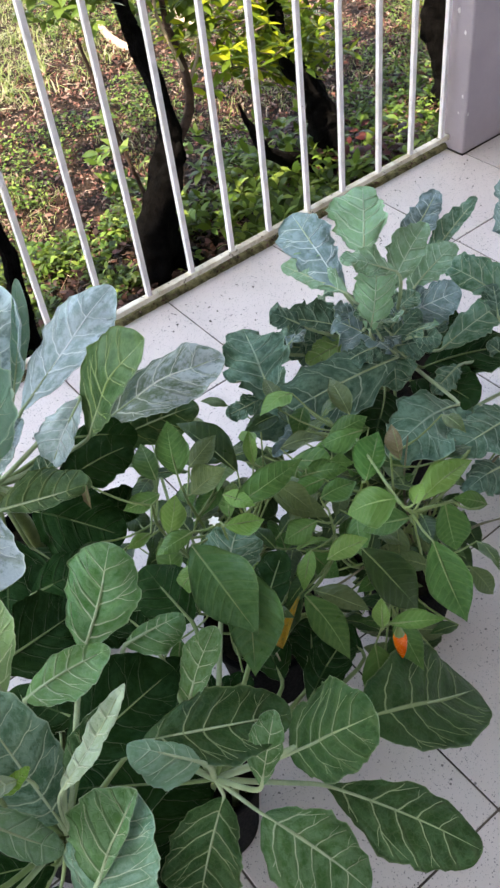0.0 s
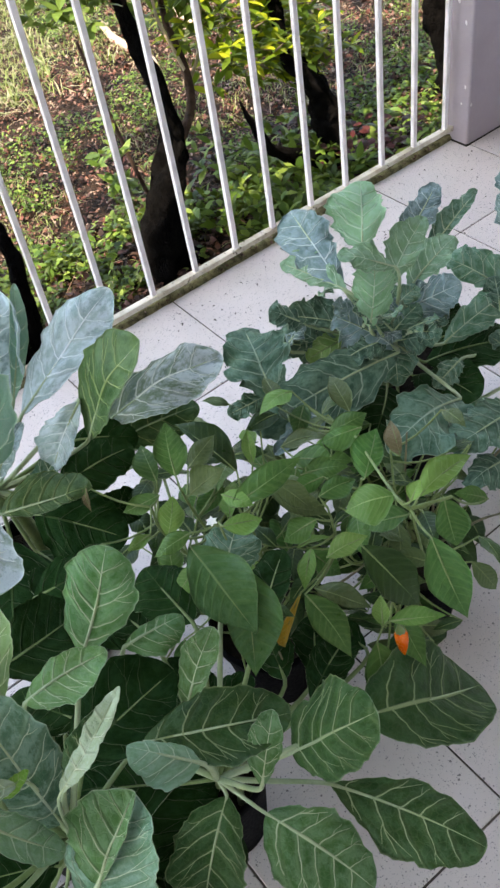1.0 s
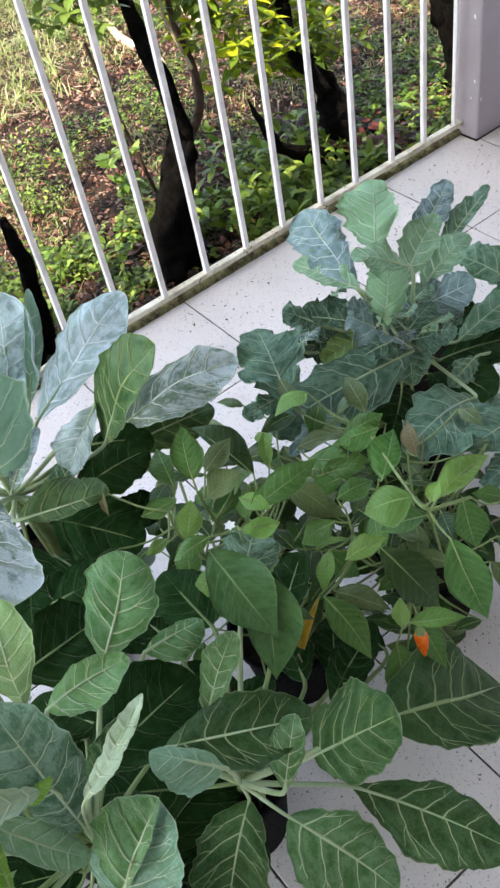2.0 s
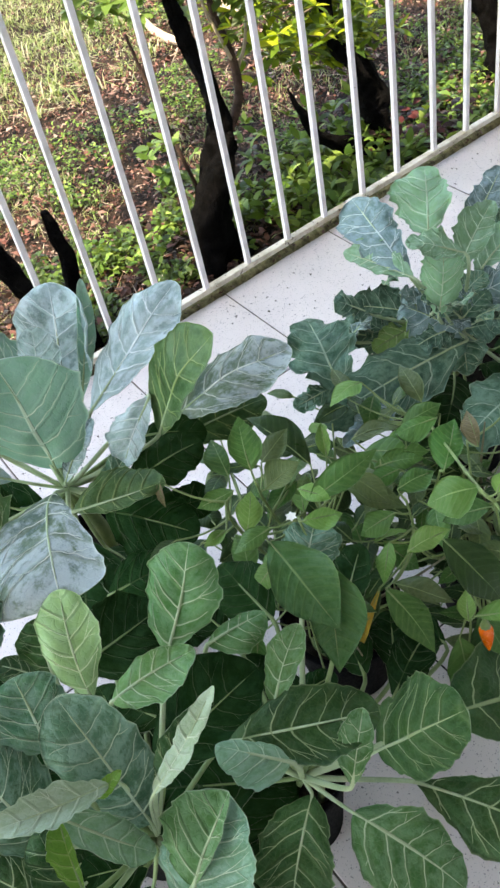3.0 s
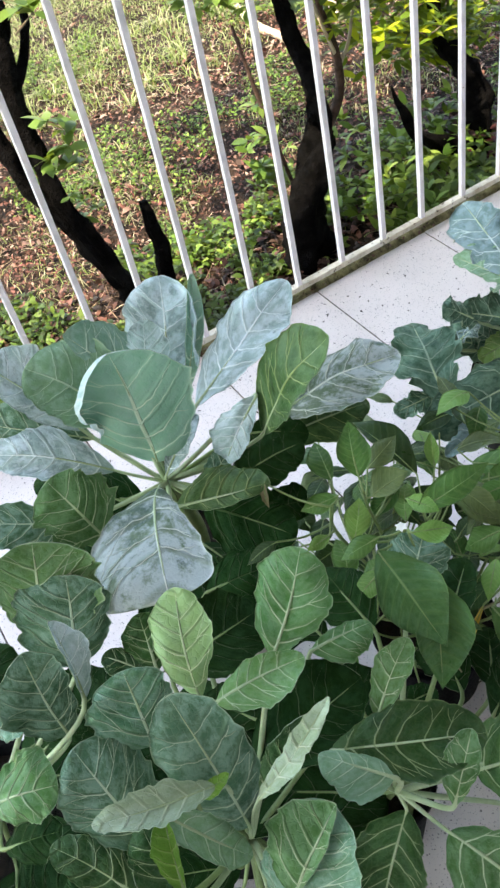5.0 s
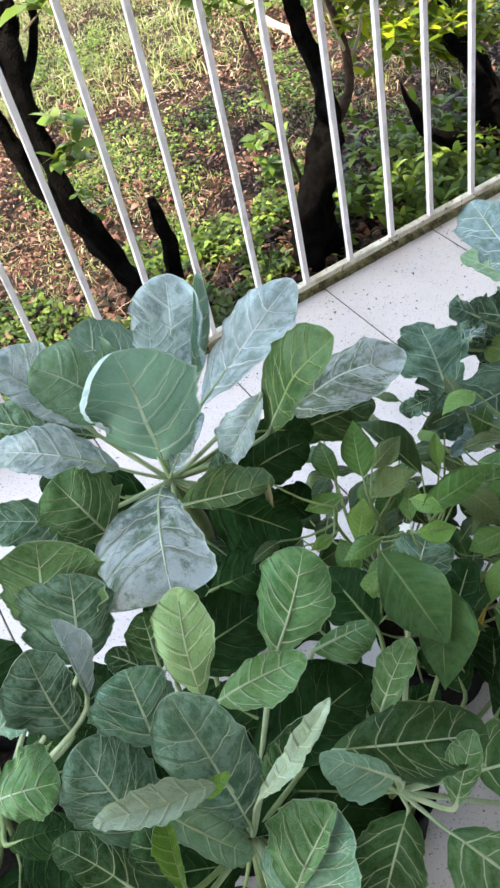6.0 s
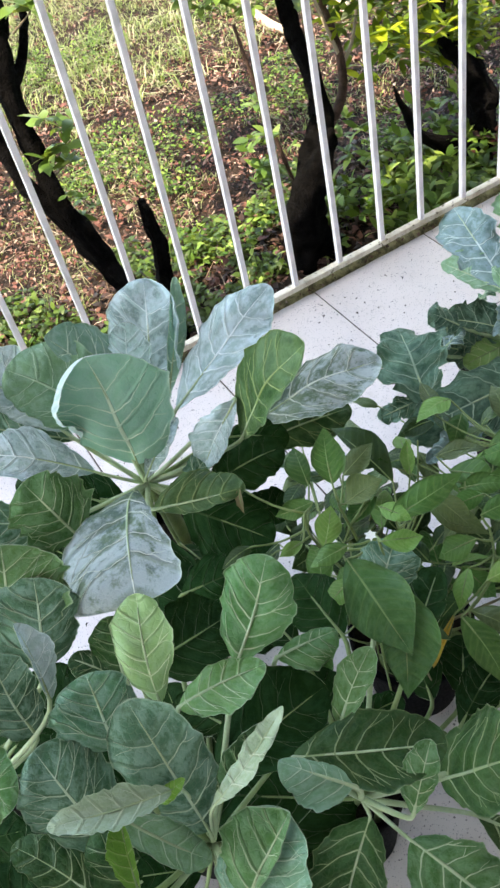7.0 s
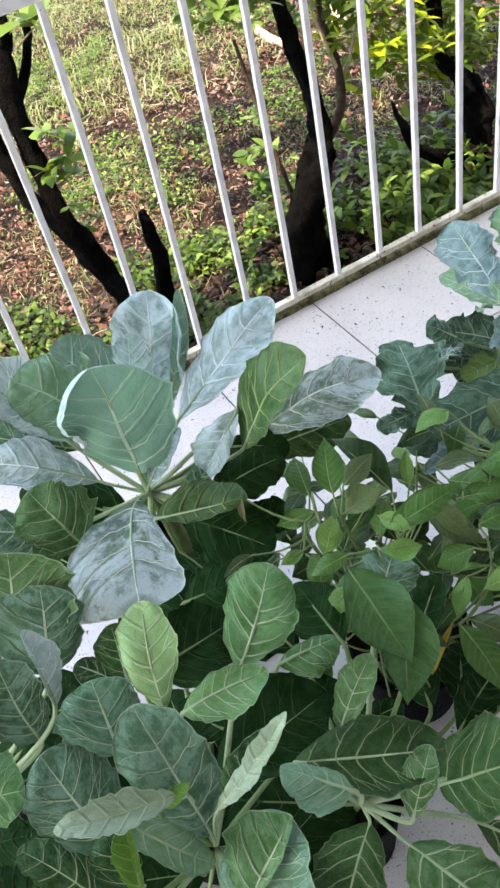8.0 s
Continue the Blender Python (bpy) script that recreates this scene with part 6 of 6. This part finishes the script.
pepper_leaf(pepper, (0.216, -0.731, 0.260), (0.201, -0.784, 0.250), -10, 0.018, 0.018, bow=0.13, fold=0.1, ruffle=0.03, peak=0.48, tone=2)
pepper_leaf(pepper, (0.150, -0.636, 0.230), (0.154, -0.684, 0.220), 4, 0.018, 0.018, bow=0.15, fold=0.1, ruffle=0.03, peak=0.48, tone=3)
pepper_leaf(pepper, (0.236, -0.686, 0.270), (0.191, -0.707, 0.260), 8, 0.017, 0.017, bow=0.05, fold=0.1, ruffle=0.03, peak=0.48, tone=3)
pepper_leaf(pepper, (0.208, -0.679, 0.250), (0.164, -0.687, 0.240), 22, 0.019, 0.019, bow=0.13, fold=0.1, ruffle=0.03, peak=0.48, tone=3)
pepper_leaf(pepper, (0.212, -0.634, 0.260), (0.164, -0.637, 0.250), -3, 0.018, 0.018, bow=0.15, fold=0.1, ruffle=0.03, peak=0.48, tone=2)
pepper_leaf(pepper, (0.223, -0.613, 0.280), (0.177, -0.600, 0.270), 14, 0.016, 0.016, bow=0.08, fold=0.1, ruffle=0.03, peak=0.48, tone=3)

# small crinkled leaves in the heart of the broccoli plant
rnd = random.Random(33)
for k in range(20):
    heart = Vector((0.60, -0.695, 0.335)) if k < 13 else Vector((0.505, -0.615, 0.320))
    base = heart + Vector((rnd.gauss(0, 0.030), rnd.gauss(0, 0.024), rnd.uniform(-0.03, 0.03)))
    turn, size = rnd.uniform(0, 6.28), rnd.uniform(0.035, 0.065)
    tip = base + Vector((math.cos(turn), math.sin(turn), rnd.uniform(-0.1, 0.9))).normalized() * size
    collard_leaf(plant_c, tuple(base), tuple(tip), rnd.uniform(-30, 30), size * 0.34, size * 0.34, bow=0.06, fold=rnd.uniform(0.0, 0.35), ruffle=rnd.uniform(0.13, 0.20), peak=0.55, tone=rnd.choice((12, 13, 13, 14, 6)))

# lower leaves that fill the bushes, in greens darkened to stand for shade
rnd = random.Random(21)


def fill_pepper(centre, spread_xy, low, high, count):
    for _ in range(count):
        q = Vector((centre[0] + rnd.gauss(0, spread_xy), centre[1] + rnd.gauss(0, spread_xy), rnd.uniform(low, high)))
        if (q - Vector((0.18, -1.0, 0.3))).length < 0.10:
            continue
        turn, drop = rnd.uniform(0, 6.28), rnd.uniform(-0.6, 0.25)
        size = rnd.uniform(0.036, 0.068)
        tip = q + Vector((math.cos(turn), math.sin(turn), drop)).normalized() * size
        # below 0.33 m most leaves draw the shade-darkened tone 3
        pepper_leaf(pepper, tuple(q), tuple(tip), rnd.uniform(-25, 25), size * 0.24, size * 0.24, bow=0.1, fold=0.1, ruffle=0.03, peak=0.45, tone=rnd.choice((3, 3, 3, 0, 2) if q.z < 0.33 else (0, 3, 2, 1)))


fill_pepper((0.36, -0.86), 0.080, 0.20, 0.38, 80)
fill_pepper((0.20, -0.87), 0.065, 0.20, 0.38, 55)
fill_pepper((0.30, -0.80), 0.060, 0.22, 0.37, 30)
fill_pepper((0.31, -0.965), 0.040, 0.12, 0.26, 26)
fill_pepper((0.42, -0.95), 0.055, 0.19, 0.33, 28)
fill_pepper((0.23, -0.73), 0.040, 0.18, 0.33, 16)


# thin twiggy shoots through the bush
for k in range(26):
    foot = Vector((0.215, -0.855, 0.13)) if k % 2 else Vector((0.44, -0.915, 0.135))
    end = foot + Vector((rnd.gauss(-0.02, 0.07), rnd.gauss(-0.01, 0.06), rnd.uniform(0.12, 0.27)))
    mid = foot.lerp(end, 0.55) + Vector((rnd.gauss(0, 0.015), rnd.gauss(0, 0.015), 0.0))
    bm = bmesh.new()
    tube(bm, smooth_line([(*foot, 0.0024), (*mid, 0.0018), (*end, 0.0010)], 5), 6, 0.15)
    part("shoot", bm, WOOD_STEM if k % 3 == 0 else STEM, pepper)


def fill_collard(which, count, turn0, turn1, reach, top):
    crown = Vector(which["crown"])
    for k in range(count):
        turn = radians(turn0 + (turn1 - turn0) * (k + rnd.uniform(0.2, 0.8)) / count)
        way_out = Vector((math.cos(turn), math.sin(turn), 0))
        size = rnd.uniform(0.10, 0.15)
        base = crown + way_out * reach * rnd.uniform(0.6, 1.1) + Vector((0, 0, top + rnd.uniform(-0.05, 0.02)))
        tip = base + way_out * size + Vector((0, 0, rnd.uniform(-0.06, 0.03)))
        # tone 10: shade among the lower leaves is in the colour
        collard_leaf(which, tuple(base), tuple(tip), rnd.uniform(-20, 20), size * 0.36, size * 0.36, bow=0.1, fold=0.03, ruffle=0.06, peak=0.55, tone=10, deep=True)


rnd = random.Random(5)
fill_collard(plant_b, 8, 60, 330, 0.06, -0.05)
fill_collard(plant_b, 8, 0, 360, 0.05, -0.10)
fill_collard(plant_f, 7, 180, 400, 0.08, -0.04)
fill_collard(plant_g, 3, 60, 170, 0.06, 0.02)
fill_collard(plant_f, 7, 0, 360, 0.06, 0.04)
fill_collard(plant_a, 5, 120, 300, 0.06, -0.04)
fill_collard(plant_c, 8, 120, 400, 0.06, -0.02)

# ---- crumbs of soil on the floor ----
crumbs = Bits()
for _ in range(150):
    x, y = rnd.uniform(0.0, 1.5), -0.02 - abs(rnd.gauss(0, 0.16))
    crumbs.leaf((x, y, 0.0012), rnd.uniform(0, 6.28), 0.0, rnd.uniform(0.002, 0.009) * (1.4 if rnd.random() < 0.1 else 1.0), rnd.uniform(0.002, 0.005), rnd.uniform(0.1, 0.5), rnd.gauss(0, 0.2), 2)
for _ in range(60):
    x, y = rnd.gauss(0.0, 0.2), rnd.gauss(-0.62, 0.12)
    crumbs.leaf((x, y, 0.0012), rnd.uniform(0, 6.28), 0.0, rnd.uniform(0.003, 0.012), rnd.uniform(0.002, 0.006), rnd.uniform(0.1, 0.5), rnd.gauss(0, 0.2), 2)
tagged(crumbs.make("soil_crumbs", CRUMB), "black soil crumbs scattered on the tiles", "crumbs", kind="stuff")

# ---- floor tiles ----
tile_bm = bmesh.new()
box(tile_bm, (JOINT / 2, JOINT / 2, -0.02), (TILE - JOINT / 2, TILE - JOINT / 2, 0.0), 0.0012)
tile_ob = None
outer = bmesh.new()
for i in range(-14, 14):
    for j in range(1, 8):
        x, y = TILE_X + i * TILE, TILE_Y - j * TILE
        if x < -3.4 or x > 4.3:
            continue
        if -6 <= i <= 5 and j <= 6:
            if tile_ob is None:
                tile_ob = part("floor_tile", tile_bm, TERRAZZO, floor, smooth=False)
                one = tile_ob
            else:
                one = new("floor_tile", tile_ob.data)
                one.parent = floor
            r = random.Random(i * 31 + j)
            one.matrix_basis = Matrix.Translation((x, y, r.uniform(-0.0006, 0.0006)))
        else:
            box(outer, (x + JOINT / 2, y + JOINT / 2, -0.02), (x + TILE - JOINT / 2, y + TILE - JOINT / 2, 0.0))
tagged(part("floor_tiles_beyond", outer, TERRAZZO, floor, smooth=False), kind="stuff")
